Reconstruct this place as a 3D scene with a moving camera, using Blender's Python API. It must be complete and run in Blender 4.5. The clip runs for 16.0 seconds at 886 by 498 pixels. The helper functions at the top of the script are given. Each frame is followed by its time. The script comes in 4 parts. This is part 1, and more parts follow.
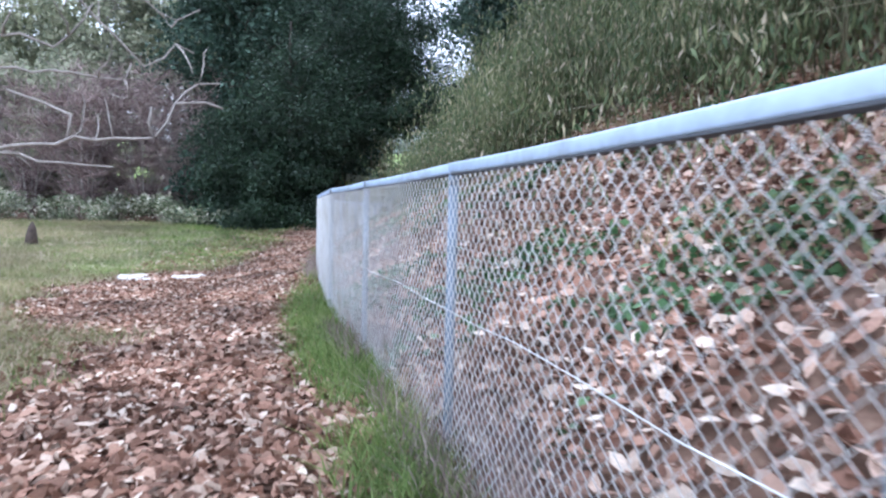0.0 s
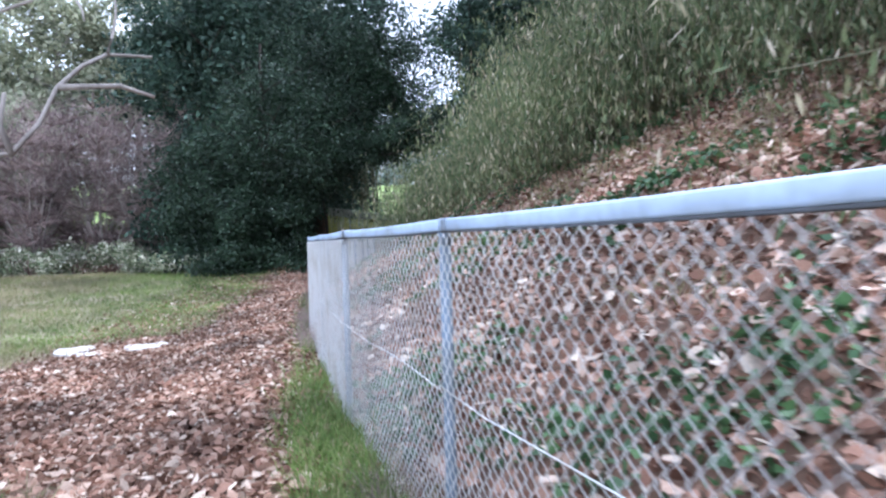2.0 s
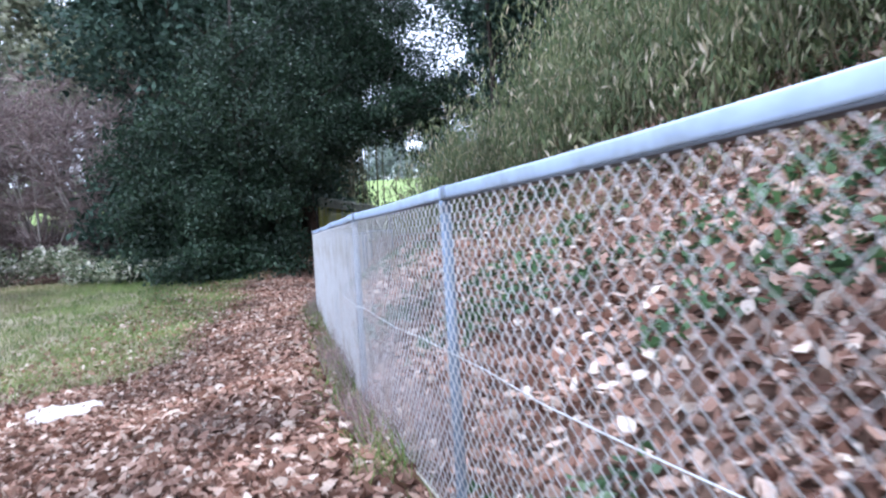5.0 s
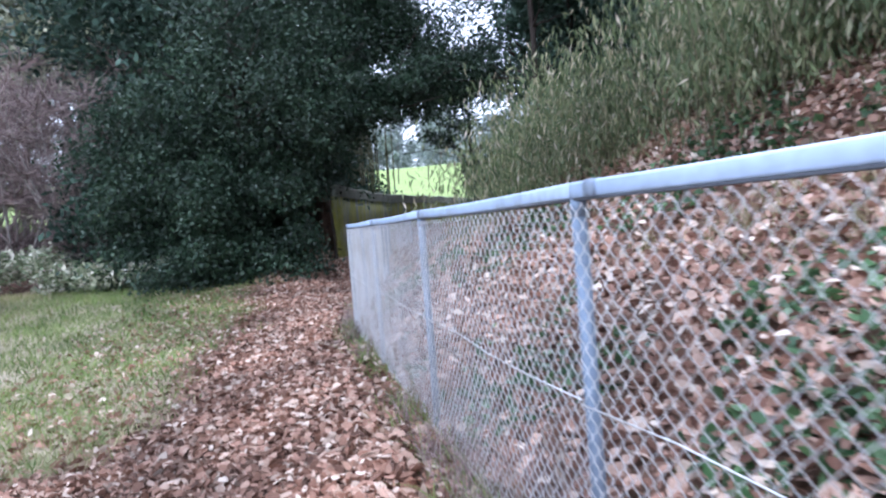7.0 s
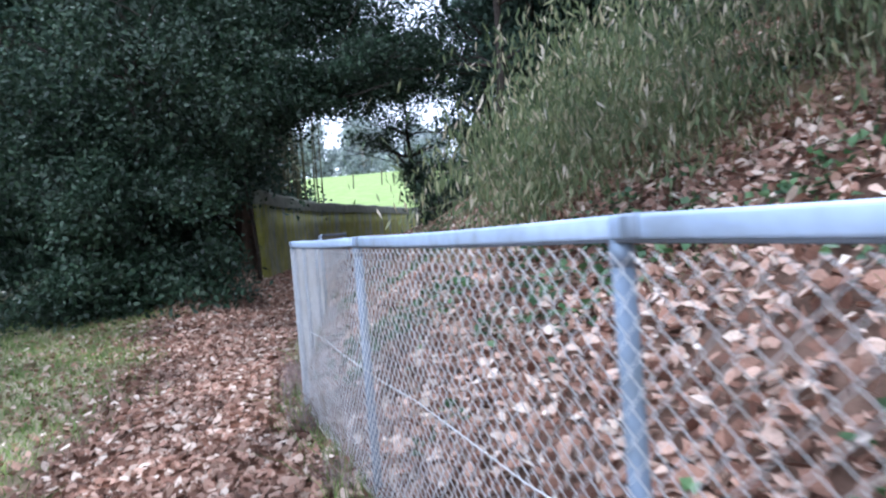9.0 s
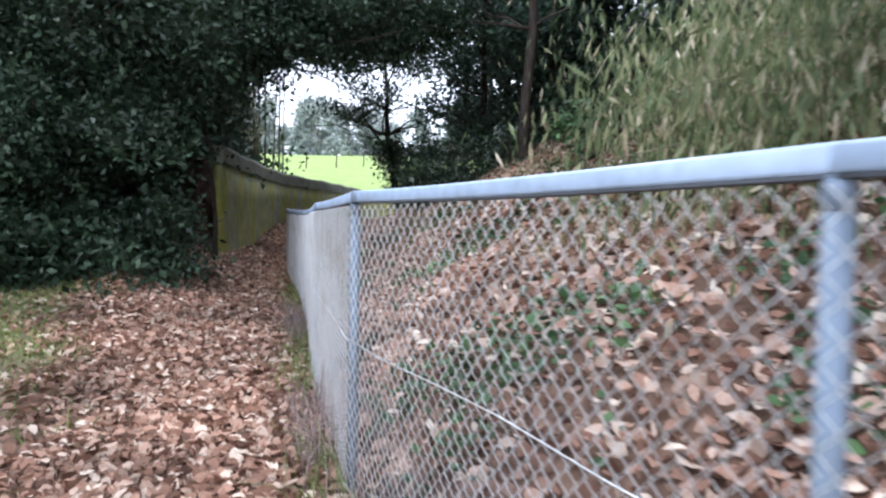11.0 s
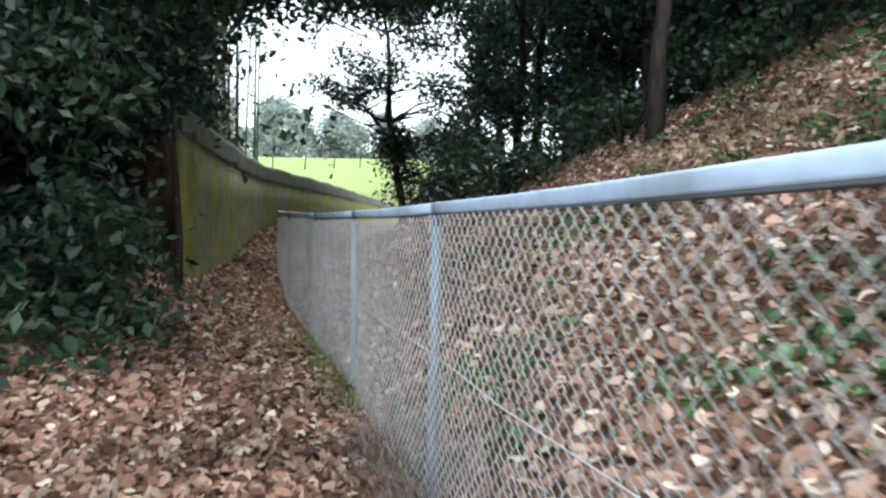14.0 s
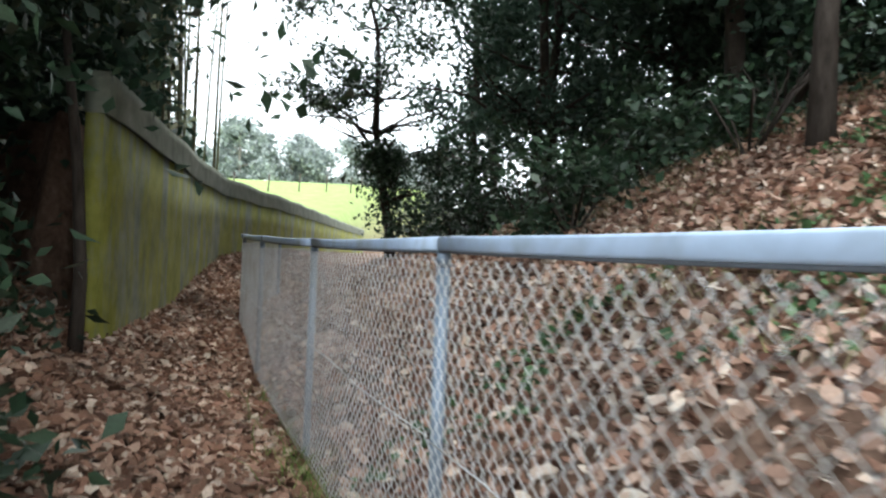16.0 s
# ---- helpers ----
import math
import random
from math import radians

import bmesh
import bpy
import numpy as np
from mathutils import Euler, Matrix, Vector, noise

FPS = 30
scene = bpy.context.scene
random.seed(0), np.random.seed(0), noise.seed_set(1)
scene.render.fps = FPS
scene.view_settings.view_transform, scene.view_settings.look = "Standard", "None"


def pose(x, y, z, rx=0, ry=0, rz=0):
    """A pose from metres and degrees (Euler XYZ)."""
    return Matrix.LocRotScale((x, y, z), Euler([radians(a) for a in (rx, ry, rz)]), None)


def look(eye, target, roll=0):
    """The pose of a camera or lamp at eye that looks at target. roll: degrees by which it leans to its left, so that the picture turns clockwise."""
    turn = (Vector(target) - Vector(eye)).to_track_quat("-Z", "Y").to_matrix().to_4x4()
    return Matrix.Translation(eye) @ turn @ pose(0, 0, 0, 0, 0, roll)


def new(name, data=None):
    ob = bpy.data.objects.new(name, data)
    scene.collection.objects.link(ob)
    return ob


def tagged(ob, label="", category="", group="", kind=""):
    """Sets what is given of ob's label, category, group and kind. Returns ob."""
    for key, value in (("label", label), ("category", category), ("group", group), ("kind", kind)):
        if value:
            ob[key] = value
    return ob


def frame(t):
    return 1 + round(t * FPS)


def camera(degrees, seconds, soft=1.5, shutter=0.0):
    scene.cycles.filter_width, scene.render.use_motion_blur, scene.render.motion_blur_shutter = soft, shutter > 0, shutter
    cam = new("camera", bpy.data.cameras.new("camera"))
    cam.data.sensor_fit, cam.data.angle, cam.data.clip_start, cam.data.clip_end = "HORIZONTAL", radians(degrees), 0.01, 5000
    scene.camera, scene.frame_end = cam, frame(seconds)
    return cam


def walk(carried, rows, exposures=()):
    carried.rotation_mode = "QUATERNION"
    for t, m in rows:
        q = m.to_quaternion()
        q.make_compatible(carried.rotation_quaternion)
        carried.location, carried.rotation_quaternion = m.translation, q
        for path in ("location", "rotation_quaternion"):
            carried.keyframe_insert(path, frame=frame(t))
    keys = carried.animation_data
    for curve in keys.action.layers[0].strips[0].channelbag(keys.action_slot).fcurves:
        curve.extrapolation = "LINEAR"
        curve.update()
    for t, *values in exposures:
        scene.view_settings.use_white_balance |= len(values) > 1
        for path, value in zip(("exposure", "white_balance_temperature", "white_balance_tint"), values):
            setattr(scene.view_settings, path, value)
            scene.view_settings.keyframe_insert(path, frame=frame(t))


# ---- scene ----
cam = camera(68.0, 16.0, soft=2.3, shutter=0.4)
PATH = [
    (0, (-0.012, 0.972, 1.304), (0.467, 2.91, 1.186), 1.4),
    (0.5, (-0.006, 1.724, 1.343), (0.474, 3.661, 1.22), 0.9),
    (1, (-0.007, 2.452, 1.41), (0.432, 4.401, 1.32), -0.7),
    (1.5, (-0.019, 3.147, 1.44), (0.582, 5.053, 1.381), -0.7),
    (2, (-0.084, 3.921, 1.448), (0.463, 5.844, 1.417), -1.6),
    (2.5, (-0.141, 4.687, 1.42), (0.41, 6.61, 1.41), -2.1),
    (3, (-0.158, 5.5, 1.386), (0.382, 7.426, 1.397), -2.7),
    (3.5, (-0.211, 6.285, 1.328), (0.372, 8.198, 1.361), -2.8),
    (4, (-0.278, 7.144, 1.292), (0.316, 9.054, 1.285), -2.8),
    (4.2, (-0.325, 7.472, 1.28), (0.27, 9.381, 1.257), -2.6),
    (6.3, (-0.255, 10.982, 1.405), (0.434, 12.858, 1.344), -5.1),
    (6.5, (-0.285, 11.331, 1.385), (0.393, 13.212, 1.325), -5.0),
    (7, (-0.426, 12.072, 1.426), (0.213, 13.966, 1.352), -4.6),
    (7.5, (-0.267, 12.854, 1.465), (0.441, 14.718, 1.312), -5.1),
    (8, (-0.229, 13.719, 1.467), (0.521, 15.568, 1.333), -4.9),
    (8.5, (-0.055, 14.471, 1.5), (0.769, 16.29, 1.389), -5.0),
    (9, (-0.066, 15.286, 1.537), (0.799, 17.088, 1.476), -4.8),
    (9.2, (-0.04, 15.588, 1.574), (0.843, 17.382, 1.508), -4.7),
    (11.3, (0.019, 18.752, 1.384), (1.054, 20.462, 1.303), 1.3),
    (11.5, (0.098, 19.117, 1.424), (1.137, 20.825, 1.394), 0.9),
    (12, (0.237, 20.014, 1.403), (1.302, 21.706, 1.377), 1.5),
    (12.5, (0.499, 20.861, 1.396), (1.581, 22.542, 1.343), 0.7),
    (13, (0.61, 21.654, 1.395), (1.677, 23.345, 1.349), -0.1),
    (13.5, (0.787, 22.423, 1.364), (1.868, 24.104, 1.284), -0.4),
    (14, (0.945, 23.253, 1.406), (2.072, 24.904, 1.342), 0.9),
    (14.5, (1.238, 24.044, 1.422), (2.391, 25.677, 1.369), 1.4),
    (15, (1.501, 24.841, 1.428), (2.681, 26.456, 1.398), 1.7),
    (15.5, (1.821, 25.587, 1.457), (3.028, 27.181, 1.451), 2.1),
    (16, (1.998, 26.382, 1.463), (3.221, 27.965, 1.49), 2.3),
]
walk(cam, [(t, look(eye, target, roll)) for t, eye, target, roll in PATH],
     [(0, 1.48, 5300, 13), (4, 1.56, 5300, 15), (6.5, 1.6, 5300, 17), (9, 1.48, 5300, 14), (11.5, 1.52, 5900, 11), (13, 1.5, 5950, 4), (16, 1.8, 6300, 3)])

# ---- light ----
SUN_EL, SUN_ROT = 52.0, 200.0
world = bpy.data.worlds.new("overcast_sky")
scene.world = world
world.use_nodes = True
wn, wl = world.node_tree.nodes, world.node_tree.links
wn.clear()
sky = wn.new("ShaderNodeTexSky")
sky.sky_type, sky.sun_disc = "NISHITA", False
sky.sun_elevation, sky.sun_rotation = radians(SUN_EL), radians(SUN_ROT)
sky.air_density, sky.dust_density = 1.0, 3.0
gain = wn.new("ShaderNodeMix")
gain.data_type = "RGBA"
gain.blend_type = "MULTIPLY"
gain.inputs[0].default_value = 1.0
gain.inputs[7].default_value = (0.10, 0.10, 0.10, 1)
cloud = wn.new("ShaderNodeMix")
cloud.data_type = "RGBA"
cloud.inputs[0].default_value = 0.75
cloud.inputs[7].default_value = (0.98, 1.0, 1.04, 1)
bg = wn.new("ShaderNodeBackground")
bg.inputs[1].default_value = 1.0
wout = wn.new("ShaderNodeOutputWorld")
wl.new(sky.outputs[0], gain.inputs[6])
wl.new(gain.outputs[2], cloud.inputs[6])
wl.new(cloud.outputs[2], bg.inputs[0])
wl.new(bg.outputs[0], wout.inputs[0])

sun = new("sun", bpy.data.lights.new("sun", "SUN"))
sun.data.energy, sun.data.angle, sun.data.color = 1.0, radians(25), (1.0, 0.97, 0.93)
sun.matrix_world = pose(0, 0, 30, 90 - SUN_EL, 0, 150)


# ---- materials ----
def principled(name, rough=0.8, metal=0.0, spec=0.3):
    m = bpy.data.materials.new(name)
    m.use_nodes = True
    b = m.node_tree.nodes["Principled BSDF"]
    b.inputs["Roughness"].default_value = rough
    b.inputs["Metallic"].default_value = metal
    b.inputs["Specular IOR Level"].default_value = spec
    return m, m.node_tree.nodes, m.node_tree.links, b


def ramp(nodes, stops):
    r = nodes.new("ShaderNodeValToRGB")
    while len(r.color_ramp.elements) < len(stops):
        r.color_ramp.elements.new(0.5)
    for e, (p, c) in zip(r.color_ramp.elements, stops):
        e.position, e.color = p, (*c, 1)
    return r


def noise_tex(nodes, links, scale, detail=4.0, rough=0.6, stretch=None):
    n = nodes.new("ShaderNodeTexNoise")
    n.inputs["Scale"].default_value = scale
    n.inputs["Detail"].default_value = detail
    n.inputs["Roughness"].default_value = rough
    tc = nodes.new("ShaderNodeTexCoord")
    if stretch:
        mp = nodes.new("ShaderNodeMapping")
        mp.inputs["Scale"].default_value = stretch
        links.new(tc.outputs["Object"], mp.inputs[0])
        links.new(mp.outputs[0], n.inputs["Vector"])
    else:
        links.new(tc.outputs["Object"], n.inputs["Vector"])
    return n


def blend_rgb(nodes, links, fac, a, b, kind="MIX"):
    x = nodes.new("ShaderNodeMix")
    x.data_type, x.blend_type = "RGBA", kind
    for socket, v in ((x.inputs[0], fac), (x.inputs[6], a), (x.inputs[7], b)):
        if isinstance(v, bpy.types.NodeSocket):
            links.new(v, socket)
        elif isinstance(v, tuple):
            socket.default_value = (*v, 1)
        else:
            socket.default_value = v
    return x.outputs[2]


def bumped(nodes, links, b, height, strength, distance=0.02):
    bu = nodes.new("ShaderNodeBump")
    bu.inputs["Strength"].default_value = strength
    bu.inputs["Distance"].default_value = distance
    links.new(height, bu.inputs["Height"])
    links.new(bu.outputs[0], b.inputs["Normal"])


def leafy(name, stops, rough=0.6, thin=0.25, spec=0.3, patch=0.6):
    """Leaves, twigs or blades: colour varies from piece to piece and in larger patches; some light passes through."""
    m, n, l, b = principled(name, rough, 0, spec)
    g = n.new("ShaderNodeNewGeometry")
    r = ramp(n, stops)
    l.new(g.outputs["Random Per Island"], r.inputs[0])
    big = noise_tex(n, l, patch, 3)
    rr = ramp(n, [(0.32, (0.5, 0.5, 0.5)), (0.68, (1.4, 1.36, 1.3))])
    l.new(big.outputs[0], rr.inputs[0])
    c = blend_rgb(n, l, 1.0, r.outputs[0], rr.outputs[0], "MULTIPLY")
    fine = noise_tex(n, l, 60.0, 3)
    fr = ramp(n, [(0.3, (0.8, 0.8, 0.8)), (0.7, (1.15, 1.15, 1.15))])
    l.new(fine.outputs[0], fr.inputs[0])
    c = blend_rgb(n, l, 1.0, c, fr.outputs[0], "MULTIPLY")
    l.new(c, b.inputs["Base Color"])
    if thin:
        t = n.new("ShaderNodeBsdfTranslucent")
        l.new(c, t.inputs[0])
        mx = n.new("ShaderNodeMixShader")
        mx.inputs[0].default_value = thin
        out = n["Material Output"]
        l.new(b.outputs[0], mx.inputs[1])
        l.new(t.outputs[0], mx.inputs[2])
        l.new(mx.outputs[0], out.inputs[0])
    return m


def bark_mat(name, a, c, scale=14.0):
    m, n, l, b = principled(name, 0.9, 0, 0.15)
    t = noise_tex(n, l, scale, 6, 0.65, (1, 1, 0.25))
    r = ramp(n, [(0.3, a), (0.7, c)])
    l.new(t.outputs[0], r.inputs[0])
    l.new(r.outputs[0], b.inputs["Base Color"])
    bumped(n, l, b, t.outputs[0], 0.7, 0.02)
    return m


def ground_mat():
    m, n, l, b = principled("ground_soil_and_turf", 0.95, 0, 0.1)
    t1, t2 = noise_tex(n, l, 9.0, 6), noise_tex(n, l, 0.9, 4)
    soil = ramp(n, [(0.3, (0.07, 0.045, 0.032)), (0.55, (0.15, 0.095, 0.07)), (0.75, (0.22, 0.15, 0.11))])
    l.new(t1.outputs[0], soil.inputs[0])
    turf = ramp(n, [(0.3, (0.12, 0.15, 0.06)), (0.5, (0.31, 0.27, 0.18)), (0.7, (0.48, 0.40, 0.31))])
    l.new(t2.outputs[0], turf.inputs[0])
    fld = ramp(n, [(0.3, (0.20, 0.29, 0.08)), (0.7, (0.31, 0.38, 0.15))])
    l.new(t2.outputs[0], fld.inputs[0])
    a1, a2 = n.new("ShaderNodeAttribute"), n.new("ShaderNodeAttribute")
    a1.attribute_name, a2.attribute_name = "turf", "field"
    c = blend_rgb(n, l, a1.outputs["Fac"], soil.outputs[0], turf.outputs[0])
    c = blend_rgb(n, l, a2.outputs["Fac"], c, fld.outputs[0])
    l.new(c, b.inputs["Base Color"])
    bumped(n, l, b, t1.outputs[0], 0.8, 0.03)
    return m


def steel_mat(name, col, rough, metal):
    m, n, l, b = principled(name, rough, metal, 0.5)
    t = noise_tex(n, l, 22.0, 5, 0.6)
    t2 = noise_tex(n, l, 2.3, 4, 0.6)
    r = ramp(n, [(0.3, tuple(v * 0.8 for v in col)), (0.7, col)])
    l.new(t.outputs[0], r.inputs[0])
    stain = ramp(n, [(0.50, (1, 1, 1)), (0.70, (0.74, 0.70, 0.63))])
    l.new(t2.outputs[0], stain.inputs[0])
    l.new(blend_rgb(n, l, 1.0, r.outputs[0], stain.outputs[0], "MULTIPLY"), b.inputs["Base Color"])
    bumped(n, l, b, t.outputs[0], 0.08, 0.004)
    return m


def wall_mat():
    m, n, l, b = principled("mossy_concrete", 0.9, 0, 0.2)
    t1 = noise_tex(n, l, 3.0, 6, 0.65)
    t2 = noise_tex(n, l, 1.5, 6, 0.7, (1, 1, 0.28))
    conc = ramp(n, [(0.3, (0.15, 0.165, 0.13)), (0.7, (0.28, 0.295, 0.245))])
    l.new(t1.outputs[0], conc.inputs[0])
    moss = ramp(n, [(0.3, (0.18, 0.185, 0.04)), (0.7, (0.33, 0.325, 0.08))])
    l.new(t1.outputs[0], moss.inputs[0])
    mask = ramp(n, [(0.39, (0, 0, 0)), (0.52, (1, 1, 1))])
    l.new(t2.outputs[0], mask.inputs[0])
    at = n.new("ShaderNodeAttribute")
    at.attribute_name = "moss"
    f = n.new("ShaderNodeMath")
    f.operation = "MULTIPLY"
    l.new(mask.outputs[0], f.inputs[0])
    l.new(at.outputs["Fac"], f.inputs[1])
    l.new(blend_rgb(n, l, f.outputs[0], conc.outputs[0], moss.outputs[0]), b.inputs["Base Color"])
    bumped(n, l, b, t1.outputs[0], 0.5, 0.03)
    return m


def plain_noise(name, a, c, scale, rough=0.9, bump=0.5):
    m, n, l, b = principled(name, rough, 0, 0.2)
    t = noise_tex(n, l, scale, 6)
    r = ramp(n, [(0.3, a), (0.7, c)])
    l.new(t.outputs[0], r.inputs[0])
    l.new(r.outputs[0], b.inputs["Base Color"])
    bumped(n, l, b, t.outputs[0], bump, 0.02)
    return m


M_GROUND = ground_mat()
M_RAIL = steel_mat("galvanised_rail", (0.50, 0.63, 0.84), 0.5, 0.1)
M_SLEEVE = steel_mat("dull_galvanised_sleeve", (0.27, 0.33, 0.42), 0.55, 0.2)
# Near-black steel: the shade line under the top rail, put into colour.
M_RAIL_SHADE = steel_mat("painted_underside_shade", (0.10, 0.11, 0.13), 0.7, 0.1)
M_POST = steel_mat("galvanised_post", (0.25, 0.32, 0.42), 0.5, 0.25)
M_WIRE = steel_mat("galvanised_wire", (0.80, 0.82, 0.84), 0.36, 0.3)
M_OLDWIRE = plain_noise("weathered_wire", (0.25, 0.23, 0.18), (0.42, 0.40, 0.33), 30, 0.7, 0.2)
M_WALL = wall_mat()
M_LITTER = leafy("fallen_leaves", [(0.0, (0.09, 0.048, 0.034)), (0.25, (0.23, 0.13, 0.092)), (0.5, (0.36, 0.215, 0.16)), (0.78, (0.46, 0.325, 0.255)), (1.0, (0.72, 0.62, 0.53))], 0.75, 0.1, 0.2)
M_BANKLITTER = leafy("fallen_leaves_on_bank", [(0.0, (0.10, 0.05, 0.036)), (0.28, (0.28, 0.16, 0.118)), (0.55, (0.42, 0.27, 0.21)), (0.8, (0.54, 0.40, 0.33)), (1.0, (0.78, 0.69, 0.60))], 0.75, 0.1, 0.2)
M_IVY = leafy("ivy_leaves", [(0.0, (0.03, 0.07, 0.03)), (0.6, (0.06, 0.13, 0.05)), (1.0, (0.11, 0.20, 0.08))], 0.45, 0.15, 0.4)
M_GRASS = leafy("green_grass", [(0.0, (0.09, 0.15, 0.035)), (0.6, (0.17, 0.26, 0.07)), (1.0, (0.31, 0.36, 0.14))], 0.6, 0.25)
M_DRYGRASS = leafy("dry_grass", [(0.0, (0.13, 0.17, 0.06)), (0.4, (0.28, 0.27, 0.13)), (0.7, (0.42, 0.36, 0.24)), (1.0, (0.52, 0.44, 0.33))], 0.7, 0.2, 0.2, 0.25)
M_DARKLEAF = leafy("dark_evergreen_leaves", [(0.0, (0.025, 0.05, 0.036)), (0.55, (0.055, 0.10, 0.072)), (0.9, (0.085, 0.14, 0.11)), (1.0, (0.13, 0.19, 0.155))], 0.6, 0.15, 0.25, 1.0)
M_HOLLY = leafy("glossy_broad_leaves", [(0.0, (0.014, 0.032, 0.018)), (0.6, (0.03, 0.06, 0.034)), (0.93, (0.06, 0.10, 0.06)), (1.0, (0.13, 0.17, 0.14))], 0.42, 0.12, 0.3)
M_BAMBOO = leafy("bamboo_leaves", [(0.0, (0.07, 0.11, 0.05)), (0.5, (0.15, 0.19, 0.09)), (0.82, (0.25, 0.27, 0.15)), (0.94, (0.45, 0.40, 0.28)), (1.0, (0.65, 0.60, 0.50))], 0.6, 0.25)
# Leaf colours lightened so that they carry the distance haze.
M_FARLEAF = leafy("haze_paled_far_leaves", [(0.0, (0.26, 0.30, 0.21)), (0.5, (0.40, 0.43, 0.31)), (1.0, (0.54, 0.55, 0.42))], 0.8, 0.35)
M_PALE = leafy("pale_variegated_leaves", [(0.0, (0.09, 0.13, 0.06)), (0.5, (0.24, 0.28, 0.18)), (0.8, (0.50, 0.50, 0.40)), (1.0, (0.72, 0.70, 0.62))], 0.5, 0.2)
M_TWIG = leafy("bare_twigs", [(0.0, (0.16, 0.12, 0.115)), (0.6, (0.32, 0.25, 0.245)), (1.0, (0.48, 0.40, 0.39))], 0.85, 0.0, 0.15)
M_BARK = bark_mat("dark_bark", (0.024, 0.019, 0.016), (0.07, 0.058, 0.05))
M_PALEBARK = bark_mat("pale_lichen_bark", (0.20, 0.18, 0.165), (0.45, 0.41, 0.38), 9)
M_CULM = plain_noise("bamboo_culm", (0.10, 0.10, 0.06), (0.22, 0.20, 0.13), 6, 0.6, 0.2)
M_STONE = plain_noise("pale_stone", (0.42, 0.39, 0.36), (0.68, 0.65, 0.61), 8, 0.85, 0.5)
M_OLDWOOD = plain_noise("old_wood", (0.05, 0.04, 0.035), (0.13, 0.10, 0.085), 12, 0.9, 0.6)
# Distance haze is put into these pale blue-grey leaf colours.
M_HAZE = leafy("haze_tinted_far_leaves", [(0.0, (0.30, 0.36, 0.36)), (1.0, (0.46, 0.52, 0.52))], 0.9, 0.2)


# ---- plan ----
POSTS = [(1.02, -5.6, 1.48), (1.0, -3.15, 1.48), (0.96, -0.7, 1.48), (0.9, 1.74, 1.48), (0.835, 4.206, 1.48), (0.70, 6.644, 1.472), (0.585, 9.081, 1.47),
         (0.63, 11.521, 1.468), (0.69, 13.963, 1.467), (0.89, 16.392, 1.474), (1.10, 18.823, 1.472), (1.30, 21.255, 1.475),
         (1.962, 23.601, 1.476), (2.722, 25.918, 1.466), (3.445, 28.247, 1.478), (4.11, 30.593, 1.50), (4.70, 32.96, 1.56),
         (5.40, 35.29, 1.62), (6.80, 37.29, 1.62)]
FENCE_LINE = [(p[0], p[1]) for p in POSTS] + [(8.38, 39.15), (10.0, 41.0), (12.5, 44.0), (16.5, 49.5), (40.0, 80.0), (120.0, 170.0)]
FENCE_LINE = [(1.5, -60.0)] + FENCE_LINE
WALL_LINE = [(3.08, 32.55), (3.65, 33.75), (4.3, 35.1), (5.0, 36.6), (5.75, 38.15), (6.6, 39.7), (7.6, 41.05), (8.6, 42.3), (9.7, 43.6), (11.2, 45.6), (13.5, 48.7), (16.4, 52.7), (22.0, 60.0)]
SET_BACK = []
for (ax, ay), (bx, by) in zip(WALL_LINE, WALL_LINE[1:]):
    k = 0.5 / math.hypot(bx - ax, by - ay)
    SET_BACK.append(((ax + bx) / 2 - (by - ay) * k, (ay + by) / 2 + (bx - ax) * k))
BEHIND = [(-200, 90), (-30, 44), (-4, 41.5), (0.5, 39.5), (2.3, 35.6)] + SET_BACK + [(60, 110), (260, 330), (-200, 330)]


def smooth(t):
    t = np.clip(t, 0, 1)
    return t * t * (3 - 2 * t)


def line_side(x, y, line):
    """Signed distance to a line, left of it positive, and the y of the nearest place on it."""
    best = np.full(np.shape(x), 1e9)
    sign, near = np.ones(np.shape(x)), np.zeros(np.shape(x))
    for (ax, ay), (bx, by) in zip(line, line[1:]):
        dx, dy = bx - ax, by - ay
        t = np.clip(((x - ax) * dx + (y - ay) * dy) / (dx * dx + dy * dy), 0, 1)
        px, py = ax + t * dx, ay + t * dy
        q = np.hypot(x - px, y - py)
        s = dx * (y - ay) - dy * (x - ax)
        closer = q < best
        best, near = np.where(closer, q, best), np.where(closer, py, near)
        sign = np.where(closer, np.where(s > 0, 1.0, -1.0), sign)
    return best * sign, near


def inside(x, y, poly):
    r = np.zeros(np.shape(x), bool)
    for (ax, ay), (bx, by) in zip(poly, poly[1:] + poly[:1]):
        cross = (ay > y) != (by > y)
        r ^= cross & (x < (bx - ax) * (y - ay) / ((by - ay) if by != ay else 1e-9) + ax)
    return r


def waves(x, y):
    return (0.5 * np.sin(1.9 * x + 0.7 * y) + 0.35 * np.sin(0.8 * x - 2.3 * y + 1) + 0.3 * np.sin(4.1 * x + 3.3 * y + 2) + 0.2 * np.sin(6.1 * y - 5.2 * x))


